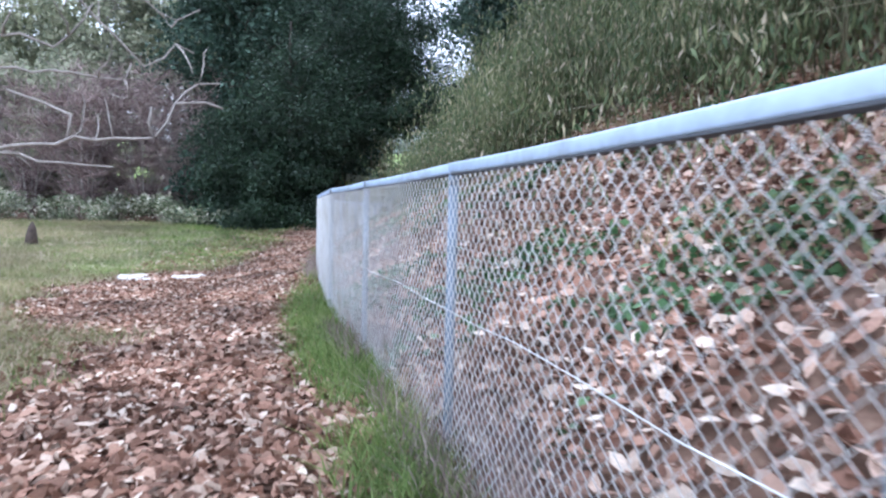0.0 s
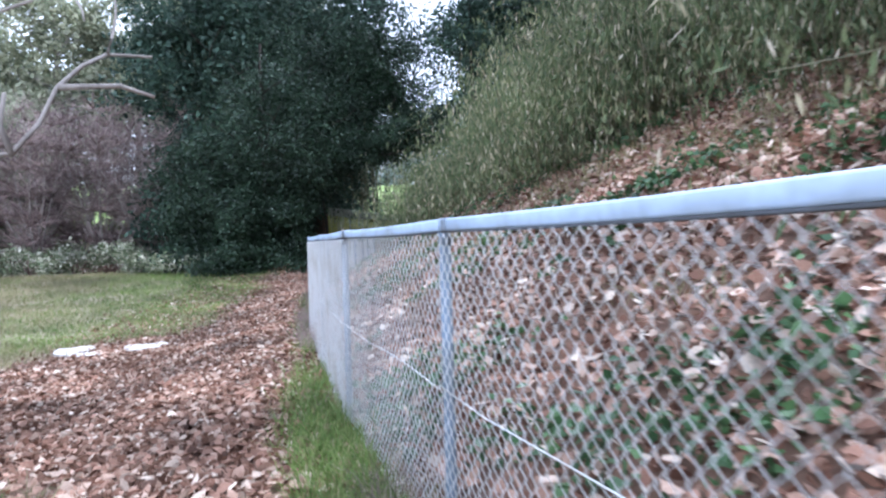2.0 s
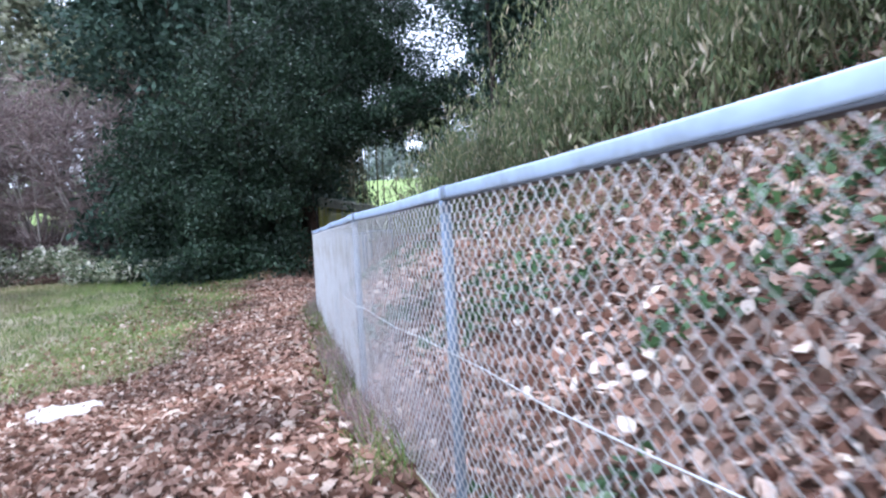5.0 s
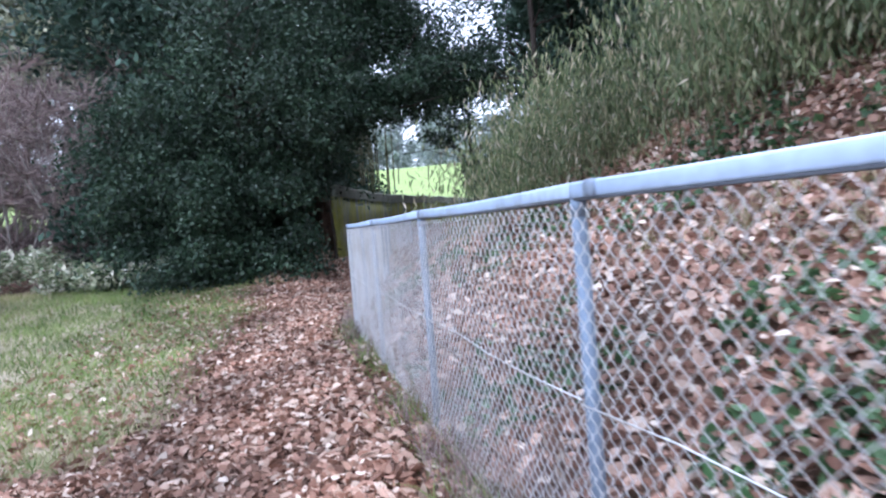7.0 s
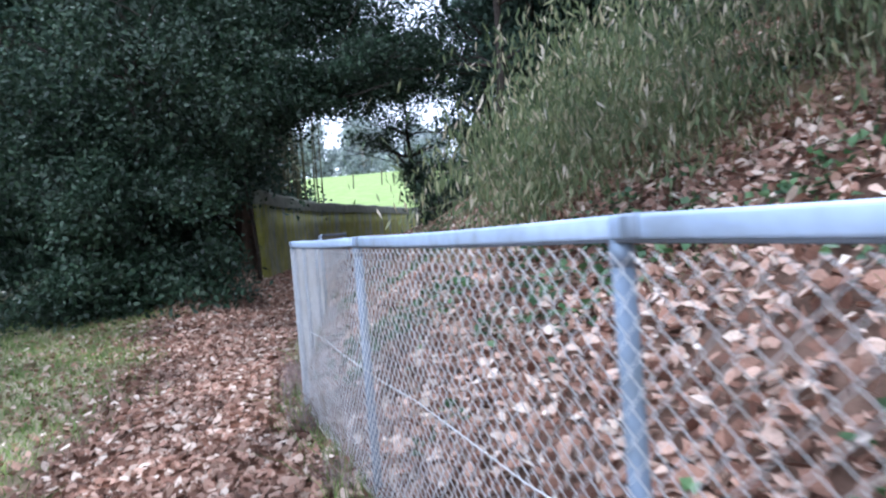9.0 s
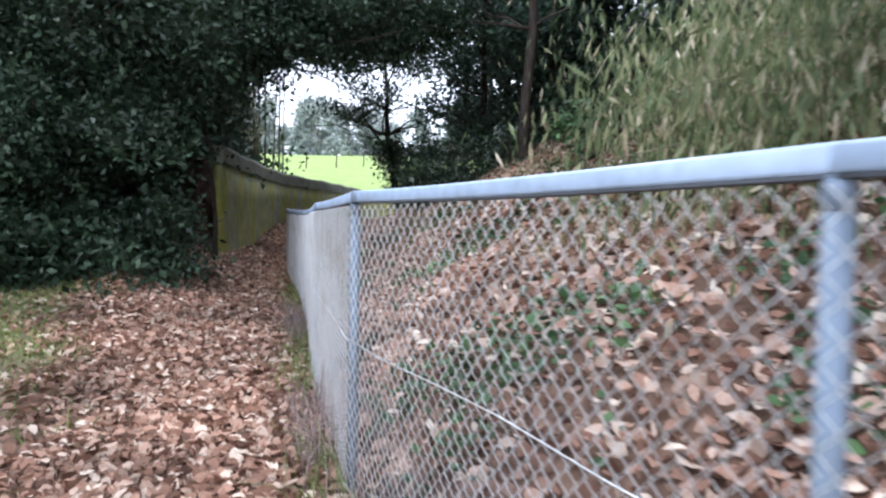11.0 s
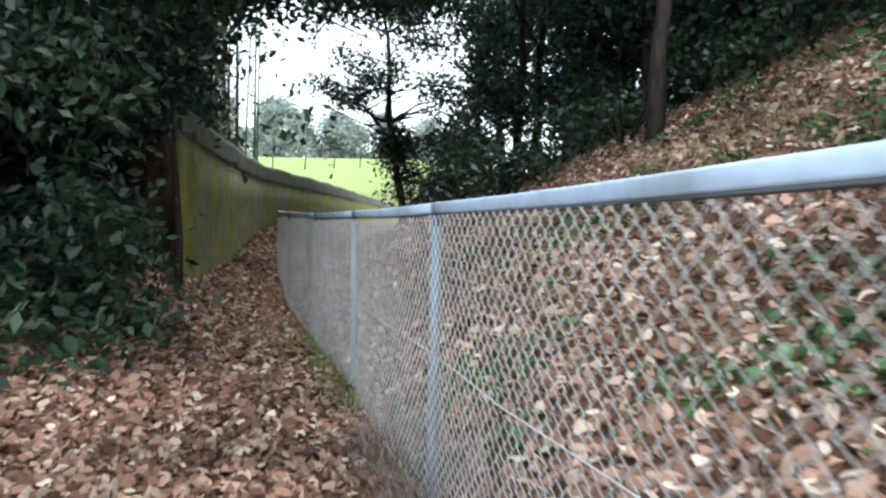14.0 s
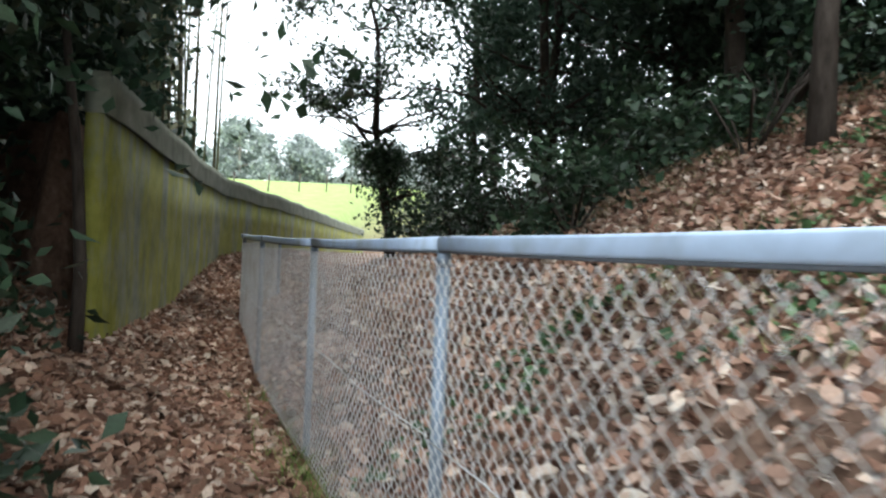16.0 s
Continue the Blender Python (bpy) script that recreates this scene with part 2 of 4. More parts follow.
def ground_z(x, y):
    x, y = np.asarray(x, float), np.asarray(y, float)
    d, ny = line_side(x, y, FENCE_LINE)
    foot = 0.02 + 0.62 * smooth((ny - 30.3) / 7.5) + 0.5 * smooth((ny - 37) / 8)
    left = -0.12 - 0.28 * smooth((y - 5) / 11) + 0.78 * smooth((y - 18) / 14) + 0.55 * smooth((y - 31.5) / 9)
    left += 0.75 * smooth((y - 26.5) / 6) * smooth((x + 0.5) / 3)
    zl = foot + (left - foot) * smooth(d / 3.0)
    a = np.maximum(-d, 0)
    bank = 0.60 * np.minimum(a, 7) + 0.42 * np.clip(a - 7, 0, 8) + 0.05 * np.clip(a - 15, 0, 60)
    zr = foot + bank * (1 - 0.5 * smooth((ny - 29) / 9)) + 0.06 * waves(x, y) * smooth(a / 1.5)
    z = np.where(d > 0, zl + 0.02 * waves(x, y), zr)
    r = np.hypot(x - 3, y - 32)
    up = 2.72 + 0.13 * np.clip(r - 26, 0, 85) + 0.02 * waves(x, y)
    return np.where(inside(x, y, BEHIND), np.maximum(up, np.where(d > 0, z, 0)), z)


# ---- mesh helpers ----
def mesh_of(name, verts, faces, material, attrs=(), shade=False):
    me = bpy.data.meshes.new(name)
    verts = np.asarray(verts, np.float32)
    faces = np.asarray(faces, np.int32)
    k = faces.shape[1]
    me.vertices.add(len(verts))
    me.vertices.foreach_set("co", verts.ravel())
    me.loops.add(faces.size)
    me.loops.foreach_set("vertex_index", faces.ravel())
    me.polygons.add(len(faces))
    me.polygons.foreach_set("loop_start", np.arange(0, faces.size, k, dtype=np.int32))
    me.polygons.foreach_set("loop_total", np.full(len(faces), k, np.int32))
    if shade:
        me.polygons.foreach_set("use_smooth", np.ones(len(faces), bool))
    me.materials.append(material)
    me.update(calc_edges=True)
    me.validate()
    for key, values in attrs:
        me.attributes.new(key, "FLOAT", "POINT").data.foreach_set("value", np.asarray(values, np.float32))
    return me


def part(name, me, parent=None, label=""):
    ob = new(name, me)
    if parent:
        ob.parent = parent
    return tagged(ob, label)


def empty(name, x=0, y=0, z=0, **tags):
    ob = new(name)
    ob.matrix_basis = pose(x, y, z)
    return tagged(ob, **tags)


class Build:
    """Collects tubes of four-sided faces into one mesh."""

    def __init__(self):
        self.v, self.f, self.count = [], [], 0

    def tube(self, pts, radii, sides=6):
        pts = [Vector(p) for p in pts]
        ring = []
        for i, p in enumerate(pts):
            way = (pts[min(i + 1, len(pts) - 1)] - pts[max(i - 1, 0)]).normalized()
            u = way.orthogonal().normalized()
            if abs(way.z) < 0.95:
                u = way.cross(Vector((0, 0, 1))).normalized()
            w = way.cross(u)
            r = radii[i] if hasattr(radii, "__len__") else radii
            ring.append([p + r * (u * math.cos(2 * math.pi * k / sides) + w * math.sin(2 * math.pi * k / sides)) for k in range(sides)])
        base = self.count
        for r in ring:
            self.v += r
        self.count += sides * len(ring)
        for i in range(len(ring) - 1):
            for k in range(sides):
                a, b = base + i * sides + k, base + i * sides + (k + 1) % sides
                self.f.append((a, b, b + sides, a + sides))
        if sides == 4:
            e = base + (len(ring) - 1) * 4
            self.f += [(base + 3, base + 2, base + 1, base), (e, e + 1, e + 2, e + 3)]
        else:
            for s0, flip in ((base, True), (base + (len(ring) - 1) * sides, False)):
                c = self.count
                p = sum((Vector(q) for q in self.v[s0:s0 + sides]), Vector()) / sides
                self.v.append(p)
                self.count += 1
                for k in range(0, sides, 2):
                    q = (s0 + k, s0 + (k + 1) % sides, s0 + (k + 2) % sides, c)
                    self.f.append(q[::-1] if flip else q)
        return self

    def beam(self, pts, section):
        """Sweeps a closed section of (across, up) corners along a line."""
        pts = [Vector(p) for p in pts]
        n, base = len(section), self.count
        for i, p in enumerate(pts):
            way = (pts[min(i + 1, len(pts) - 1)] - pts[max(i - 1, 0)]).normalized()
            u = way.cross(Vector((0, 0, 1))).normalized()
            w = u.cross(way)
            self.v += [p + u * a + w * c for a, c in section]
        self.count += n * len(pts)
        for i in range(len(pts) - 1):
            for k in range(n):
                a, b = base + i * n + k, base + i * n + (k + 1) % n
                self.f.append((a, b, b + n, a + n))
        for s0, flip in ((base, True), (base + (len(pts) - 1) * n, False)):
            for k in range(1, n - 2, 2):
                q = (s0, s0 + k, s0 + k + 1, s0 + k + 2)
                self.f.append(q[::-1] if flip else q)
        return self

    def mesh(self, name, material, shade=True):
        return mesh_of(name, [tuple(p) for p in self.v], self.f, material, shade=shade)


def leaves_mesh(name, centre, size, material, rng, aspect=0.5, up=0.0, droop=None, curl=0.25):
    """Leaves as folded four-cornered blades at the given centres; up: how far they lie flat; droop: they hang."""
    n = len(centre)
    axis = rng.normal(size=(n, 3))
    if droop is not None:
        axis = axis * (1 - droop) + np.array([0, 0, -1.3]) * droop
    axis[:, 2] *= (1 - up)
    axis /= np.linalg.norm(axis, axis=1)[:, None] + 1e-9
    other = rng.normal(size=(n, 3))
    other[:, 2] *= (1 - up)
    other -= axis * np.sum(other * axis, 1)[:, None]
    other /= np.linalg.norm(other, axis=1)[:, None] + 1e-9
    nrm = np.cross(axis, other)
    L = (size * rng.uniform(0.6, 1.35, n))[:, None]
    W = L * aspect * rng.uniform(0.75, 1.25, n)[:, None]
    lift = nrm * W * (curl * rng.uniform(-1, 1.6, n))[:, None]
    a, b = centre - axis * L * 0.5, centre + axis * L * 0.5
    v = np.stack([a, centre + other * W * 0.5 + lift - axis * L * 0.08, b, centre - other * W * 0.5 + lift - axis * L * 0.08], 1).reshape(-1, 3)
    i = np.arange(n, dtype=np.int32)[:, None] * 4
    f = np.concatenate([i + np.array([[0, 1, 2]]), i + np.array([[0, 2, 3]])])
    return mesh_of(name, v, f, material)


def clumped(rng, centre, radii, clumps, per, spread, hollow=0.5, noisy=0.36):
    """Places in leafy clumps through the outer part of a rounded crown."""
    boughs = max(5, clumps // 11) if clumps >= 45 else clumps
    u = rng.normal(size=(boughs, 3))
    u /= np.linalg.norm(u, axis=1)[:, None]
    rad = (hollow + (1 - hollow) * rng.uniform(0, 1, boughs) ** 0.6) * (1 + 0.6 * noisy * rng.normal(size=boughs))
    c = (np.asarray(centre) + u * rad[:, None] * np.asarray(radii))[np.arange(clumps) % boughs]
    if boughs < clumps:
        out = rng.normal(size=(clumps, 3))
        c = c + out * np.asarray(radii) * np.array([0.19, 0.19, 0.10])
        c[:, 2] -= 0.10 * radii[2] * (out[:, 0] ** 2 + out[:, 1] ** 2) * 0.5
    p = c[:, None, :] + rng.normal(size=(clumps, per, 3)) * spread * np.array([1, 1, 0.75])
    return p.reshape(-1, 3)


def limbs(rng, base, height, r0, spread, count, lean=(0, 0), twigs=2):
    b = Build()
    n = 9
    pts = [(base[0] + lean[0] * i / n + 0.06 * rng.normal(), base[1] + lean[1] * i / n + 0.06 * rng.normal(), base[2] - 0.3 + (height + 0.3) * i / n) for i in range(n + 1)]
    b.tube(pts, [r0 * (1.25 if i == 0 else 1) * (1 - 0.8 * i / n) for i in range(n + 1)], 8)
    for _ in range(count):
        k = int(rng.integers(2, n))
        p = np.array(pts[k])
        ang, out = rng.uniform(0, 2 * math.pi), spread * rng.uniform(0.5, 1.0)
        line = [p]
        for j in range(4):
            ang += rng.normal() * 0.25
            line.append(line[-1] + np.array([math.cos(ang) * out / 4, math.sin(ang) * out / 4, out / 4 * rng.uniform(0.1, 0.8)]))
        r = r0 * (1 - 0.8 * k / n) * 0.5
        b.tube(line, [r, r * 0.8, r * 0.6, r * 0.4, r * 0.2], 5)
        for _ in range(twigs):
            q = line[int(rng.integers(1, 4))]
            a2 = ang + rng.normal()
            e = q + np.array([math.cos(a2), math.sin(a2), rng.uniform(0, 0.8)]) * out * 0.35
            b.tube([q, (q + e) / 2 + 0.04 * rng.normal(size=3), e], [r * 0.4, r * 0.3, r * 0.1], 4)
    return b


# ---- ground ----
def spaced(lo, hi, step, far):
    core = np.arange(lo, hi + 1e-6, step)
    grow, e = [], step
    while (sum(grow) + e) < far:
        e *= 1.35
        grow.append(e)
    g = np.cumsum(grow)
    return np.concatenate([lo - g[::-1], core, hi + g])


def build_ground():
    xs, ys = spaced(-9, 17, 0.22, 900), spaced(-2, 54, 0.28, 900)
    X, Y = np.meshgrid(xs, ys)
    Z = ground_z(X, Y)
    d, ny = line_side(X, Y, FENCE_LINE)
    edge = 2.3 + 2.0 * smooth((Y - 8) / 3) * smooth((18.6 - Y) / 2) + 0.35 * np.sin(0.5 * Y) + 0.25 * waves(X, Y) - 1.0 * smooth((Y - 4) / -6)
    turf = smooth((d - edge) / 0.9) * smooth((33.5 - Y) / 2)
    behind = inside(X, Y, BEHIND)
    field = np.where(behind & (np.hypot(X - 3, Y - 32) > 12), 1.0, 0.0)
    turf = np.where(behind, 0, turf)
    v = np.stack([X, Y, Z], -1).reshape(-1, 3)
    h, w = X.shape
    i = (np.arange(h - 1)[:, None] * w + np.arange(w - 1)[None, :]).ravel()
    f = np.stack([i, i + 1, i + 1 + w, i + w], 1)
    ob = new("ground", mesh_of("ground", v, f, M_GROUND, [("turf", turf.ravel()), ("field", field.ravel())], True))
    tagged(ob, "brown soil and patchy turf rising to a wooded bank", "ground", kind="structure")


build_ground()


# ---- retaining wall ----
def build_wall():
    thing = empty("retaining_wall", label="curved grey concrete retaining wall streaked with yellow-green moss", category="wall", kind="structure")
    line = [Vector((x, y, 0)) for x, y in WALL_LINE]
    pts = []
    for a, b in zip(line, line[1:]):
        k = max(2, int((b - a).length / 0.5))
        pts += [a.lerp(b, i / k) for i in range(k)]
    pts.append(line[-1])

    def sweep(lo, hi, thick, proud):
        v, f, moss = [], [], []
        rows = len(lo[0]) if isinstance(lo[0], list) else 5
        for i, p in enumerate(pts):
            way = (pts[min(i + 1, len(pts) - 1)] - pts[max(i - 1, 0)]).normalized()
            side = Vector((way.y, -way.x, 0))
            for s in (proud, -thick):
                for j in range(rows):
                    t = j / (rows - 1)
                    q = p + side * s
                    v.append((q.x, q.y, lo[i] + (hi[i] - lo[i]) * t))
                    moss.append(1.0)
        n = rows * 2
        for i in range(len(pts) - 1):
            a, b = i * n, (i + 1) * n
            for j in range(rows - 1):
                f.append((a + j, b + j, b + j + 1, a + j + 1))
                f.append((a + rows + j + 1, b + rows + j + 1, b + rows + j, a + rows + j))
            f.append((a + rows - 1, b + rows - 1, b + n - 1, a + n - 1))
        for e, flip in ((0, False), ((len(pts) - 1) * n, True)):
            for j in range(rows - 1):
                q = (e + j, e + j + 1, e + rows + j + 1, e + rows + j)
                f.append(q if not flip else q[::-1])
        return v, f, moss

    top = [2.93 + 0.02 * math.sin(i * 1.3) for i in range(len(pts))]
    foot = [float(ground_z(p.x + 0.5, p.y - 0.3)) - 0.5 for p in pts]
    v, f, moss = sweep(foot, [t - 0.36 for t in top], 0.14, 0.0)
    part("wall_face", mesh_of("wall_face", v, f, M_WALL, [("moss", moss)]), thing)
    v, f, moss = sweep([t - 0.357 for t in top], top, 0.15, 0.03)
    part("coping", mesh_of("coping", v, f, M_WALL, [("moss", [0.0] * len(moss))]), thing, "bare grey concrete coping band")


build_wall()


# ---- chain-link fence ----
PITCH = 0.0362


def netting(length, height):
    """Woven diamond wire: each strand zigzags and hooks into its neighbours."""
    cols, rows = int(length / PITCH), int(height / PITCH)
    r = 0.0022
    v, f = [], []
    base = 0
    for c in range(cols):
        pts = []
        for j in range(rows + 1):
            right = (j + c) % 2
            pts.append((c * PITCH + right * PITCH, 0.004 * (1 if right else -1), j * PITCH))
        P = np.array(pts)
        m = len(P)
        ring = np.array([(r, 0, 0), (0, r, 0.0), (-r, 0, 0), (0, -r, 0)])
        v.append((P[:, None, :] + ring[None]).reshape(-1, 3))
        i = base + np.arange(m - 1)[:, None] * 4
        for k in range(4):
            k2 = (k + 1) % 4
            f.append(np.concatenate([i + k, i + k2, i + 4 + k2, i + 4 + k], 1))
        base += 4 * m
    return mesh_of("chain_link_netting", np.concatenate(v), np.concatenate(f), M_WIRE, shade=True)


def box_section(w, h, r):
    """Rounded rectangle, twelve corners."""
    out = []
    for sx, sy, a0 in ((1, 1, 0), (-1, 1, 90), (-1, -1, 180), (1, -1, 270)):
        for a in (0, 45, 90):
            out.append((sx * (w - r) + r * math.cos(radians(a0 + a)), sy * (h - r) + r * math.sin(radians(a0 + a))))
    return out


def build_fence():
    thing = empty("chain_link_fence", label="waist-high galvanised chain-link fence with a grey-blue top rail", category="fence")
    rng = np.random.default_rng(3)
    bed = netting(2.44, 1.42)
    lap = Build()
    for i, (x, y, z) in enumerate(POSTS):
        g = float(ground_z(x, y))
        nx, ny, nz = POSTS[min(i + 1, len(POSTS) - 1)]
        px, py, pz = POSTS[max(i - 1, 0)]
        way = (Vector((nx, ny, nz)) - Vector((px, py, pz))).normalized()
        side = Vector((way.y, -way.x, 0)).normalized()
        c = Vector((x, y, 0))
        b = Build()
        b.tube([(c.x, c.y, g - 0.15), (c.x, c.y, z + 0.01)], 0.0255, 14)
        post = part("post", b.mesh("post", M_POST), thing, "round galvanised post")
        cap = Build()
        cap.tube([(c.x, c.y, z - 0.05), (c.x, c.y, z - 0.012), (c.x, c.y, z + 0.012)], [0.0272, 0.0276, 0.024], 12)
        part("post_cap", cap.mesh("post_cap", M_POST), post)
        if i == len(POSTS) - 1:
            break
        a, e = Vector((x, y, z + 0.036)), Vector((nx, ny, nz + 0.036))
        along = (e - a)
        sag = [a.lerp(e, t) + Vector((0, 0, -0.008 * math.sin(math.pi * t))) for t in (0, 0.2, 0.4, 0.6, 0.8, 1.0)]
        rail = Build()
        rail.beam(sag, box_section(0.029, 0.026, 0.009))
        seg = part("top_rail", rail.mesh("top_rail", M_RAIL, False), thing, "grey-blue galvanised rail with rounded edges")
        # Dark strip added below the rail to draw its underside shade.
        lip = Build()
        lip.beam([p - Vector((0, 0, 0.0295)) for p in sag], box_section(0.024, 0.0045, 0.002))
        part("rail_shade_lip", lip.mesh("rail_shade_lip", M_RAIL_SHADE, False), seg, "dark underside strip painted as the shade line below the rail")
        off = along.normalized() * (0.10 if i % 2 else 0.16)
        sl = Build()
        s0 = a - off
        if i:
            sl.beam([s0, s0 + along.normalized() * 0.06], box_section(0.0308, 0.0276, 0.009))
            part("rail_sleeve", sl.mesh("rail_sleeve", M_SLEEVE), seg)
        # netting panel, hung on the near side of posts and rail
        net = new("netting", bed)
        net.parent = thing
        flat = Vector((along.x, along.y, 0))
        wide = flat.normalized()
        m = Matrix.Identity(4)
        k = flat.length / (int(2.44 / PITCH) * PITCH)
        m.col[0] = (*(wide * k), along.z / flat.length * k)
        m.col[1] = (*Vector((-wide.y, wide.x, 0)), 0)
        m.col[2] = (0, 0, 1, 0)
        m.col[3] = (x - side.x * 0.031, y - side.y * 0.031, z - 0.008 - int(1.42 / PITCH) * PITCH, 1)
        net.matrix_basis = m
        tagged(net, "woven diamond wire netting")
        near = -side * 0.037
        w = Build()
        mid = [Vector((x, y, z - 0.665)).lerp(Vector((nx, ny, nz - 0.665)), t) + near + Vector((0, 0, 0.012 * math.sin(9 * t + i))) for t in np.linspace(0, 1, 6)]
        w.tube(mid, 0.0028, 5)
        part("tension_wire", w.mesh("tension_wire", M_WIRE), thing, "thin pale wire")
        w = Build()
        low = [Vector((x, y, z - 1.41)).lerp(Vector((nx, ny, nz - 1.41)), t) + near * 1.25 + Vector((0, 0, 0.012 * math.sin(7 * t + 2 * i))) for t in np.linspace(0, 1, 6)]
        w.tube(low, 0.0085, 6)
        part("bottom_wire", w.mesh("bottom_wire", M_OLDWIRE), thing, "weathered bottom wire")


build_fence()


# ---- leaf litter, grass, ivy ----
def scatter(rng, n, x0, x1, y0, y1, keep):
    x, y = rng.uniform(x0, x1, n), rng.uniform(y0, y1, n)
    d, ny = line_side(x, y, FENCE_LINE)
    k = keep(x, y, d) & ~inside(x, y, BEHIND)
    return x[k], y[k], d[k]


def along_fence(rng, n, d0, d1, y0, y1):
    """Random places by their distance from the fence; left of it positive."""
    line = np.array(FENCE_LINE)
    y = rng.uniform(y0, y1, n)
    d = rng.uniform(d0, d1, n)
    fx = np.interp(y, line[:, 1], line[:, 0])
    slope = (np.interp(y + 0.5, line[:, 1], line[:, 0]) - np.interp(y - 0.5, line[:, 1], line[:, 0]))
    k = 1 / np.sqrt(1 + slope ** 2)
    x, y = fx - d * k, y + d * k * slope
    real, _ = line_side(x, y, FENCE_LINE)
    ok = (np.abs(real - d) < 0.6) & (real * d > 0) & ~inside(x, y, BEHIND)
    return x[ok], y[ok], real[ok]


def broad_leaves(name, centre, size, material, rng):
    """Curled six-cornered dead leaves lying at all angles."""
    n = len(centre)
    axis = rng.normal(size=(n, 3)) * np.array([1, 1, 0.5])
    axis /= np.linalg.norm(axis, axis=1)[:, None]
    other = rng.normal(size=(n, 3)) * np.array([1, 1, 0.6])
    other -= axis * np.sum(other * axis, 1)[:, None]
    other /= np.linalg.norm(other, axis=1)[:, None]
    nrm = np.cross(axis, other)
    nrm *= np.sign(nrm[:, 2:3] + 1e-9)
    L = (size * rng.uniform(0.5, 1.4, n))[:, None]
    W = L * rng.uniform(0.35, 0.75, n)[:, None]
    up = nrm * L * rng.uniform(-0.05, 0.22, n)[:, None]
    end = nrm * L * rng.uniform(-0.05, 0.2, n)[:, None]
    v = np.stack([centre - axis * L * 0.5 + end, centre - axis * L * 0.18 + other * W * 0.5 + up, centre + axis * L * 0.2 + other * W * 0.42 + up,
                  centre + axis * L * 0.55 + end, centre + axis * L * 0.2 - other * W * 0.42 + up * 0.7, centre - axis * L * 0.18 - other * W * 0.5 + up * 0.7], 1).reshape(-1, 3)
    i = np.arange(n, dtype=np.int32)[:, None] * 6
    f = np.concatenate([i + np.array([[0, 1, 5]]), i + np.array([[1, 2, 5]]), i + np.array([[2, 4, 5]]), i + np.array([[2, 3, 4]])])
    return mesh_of(name, v, f, material)


def litter():
    rng = np.random.default_rng(11)
    x, y, d = along_fence(rng, 230000, 0.04, 6.0, 0.6, 43)
    edge = 2.7 + 2.0 * smooth((y - 8) / 3) * smooth((18.6 - y) / 2) + 0.35 * np.sin(0.5 * y) + 0.35 * waves(x, y) + 0.4 * smooth((y - 22) / 6)
    thin = 1 - 0.7 * smooth((0.5 - d) / 0.3) * (y < 22)
    k = rng.uniform(size=len(x)) < 0.16 * smooth((5.5 - d) / 2) + 0.94 * smooth((edge - d) / 1.1) * thin
    x, y = x[k], y[k]
    c = np.stack([x, y, ground_z(x, y) + rng.uniform(0.004, 0.045, len(x))], 1)
    tagged(new("leaf_litter", broad_leaves("leaf_litter", c, 0.088, M_LITTER, rng)), "curled brown fallen leaves covering the footpath", "leaves", kind="stuff")
    x, y, d = along_fence(rng, 290000, -8.0, -0.02, 0.2, 46)
    k = rng.uniform(size=len(x)) < (0.45 + 0.55 * smooth(0.6 + 0.9 * waves(0.6 * x, 0.6 * y))) * (0.45 + 0.55 * smooth((d + 7) / 2))
    x, y = x[k], y[k]
    c = np.stack([x, y, ground_z(x, y) + rng.uniform(0.005, 0.08, len(x))], 1)
    tagged(new("bank_leaf_litter", broad_leaves("bank_leaf_litter", c, 0.092, M_BANKLITTER, rng)), "pinkish brown fallen leaves lying over the bank", "leaves", kind="stuff")
    x, y, d = along_fence(rng, 90000, -6, -0.04, 0.2, 30)
    k = rng.uniform(size=len(x)) < 0.8 * smooth((waves(1.1 * x + 3, 1.1 * y) - 0.05) / 0.5) * (0.75 + 0.25 * smooth((19 - y) / 8))
    x, y = x[k], y[k]
    c = np.stack([x, y, ground_z(x, y) + rng.uniform(0.03, 0.14, len(x))], 1)
    tagged(new("ground_ivy", leaves_mesh("ground_ivy", c, 0.075, M_IVY, rng, 0.8, 0.5)), "patches of green ivy leaves among the litter", "ivy", kind="stuff")


def blades(name, x, y, height, width, material, rng, lean=0.5):
    n = len(x)
    z = ground_z(x, y)
    a = rng.uniform(0, 2 * math.pi, n)
    h = height * rng.uniform(0.5, 1.3, n)
    side = np.stack([np.cos(a), np.sin(a), np.zeros(n)], 1) * (width * 0.5)
    bend = rng.normal(size=(n, 3)) * (lean * h)[:, None]
    bend[:, 2] = 0
    base = np.stack([x, y, z - 0.01], 1)
    mid = base + bend * 0.3 + np.stack([0 * h, 0 * h, h * 0.6], 1)
    tip = base + bend + np.stack([0 * h, 0 * h, h], 1)
    v = np.stack([base - side, base + side, mid + side * 0.7, mid - side * 0.7, tip], 1).reshape(-1, 3)
    i = np.arange(n, dtype=np.int32)[:, None] * 5
    f = np.concatenate([i + np.array([[0, 1, 2]]), i + np.array([[0, 2, 3]]), i + np.array([[3, 2, 4]])])
    return new(name, mesh_of(name, v, f, material))


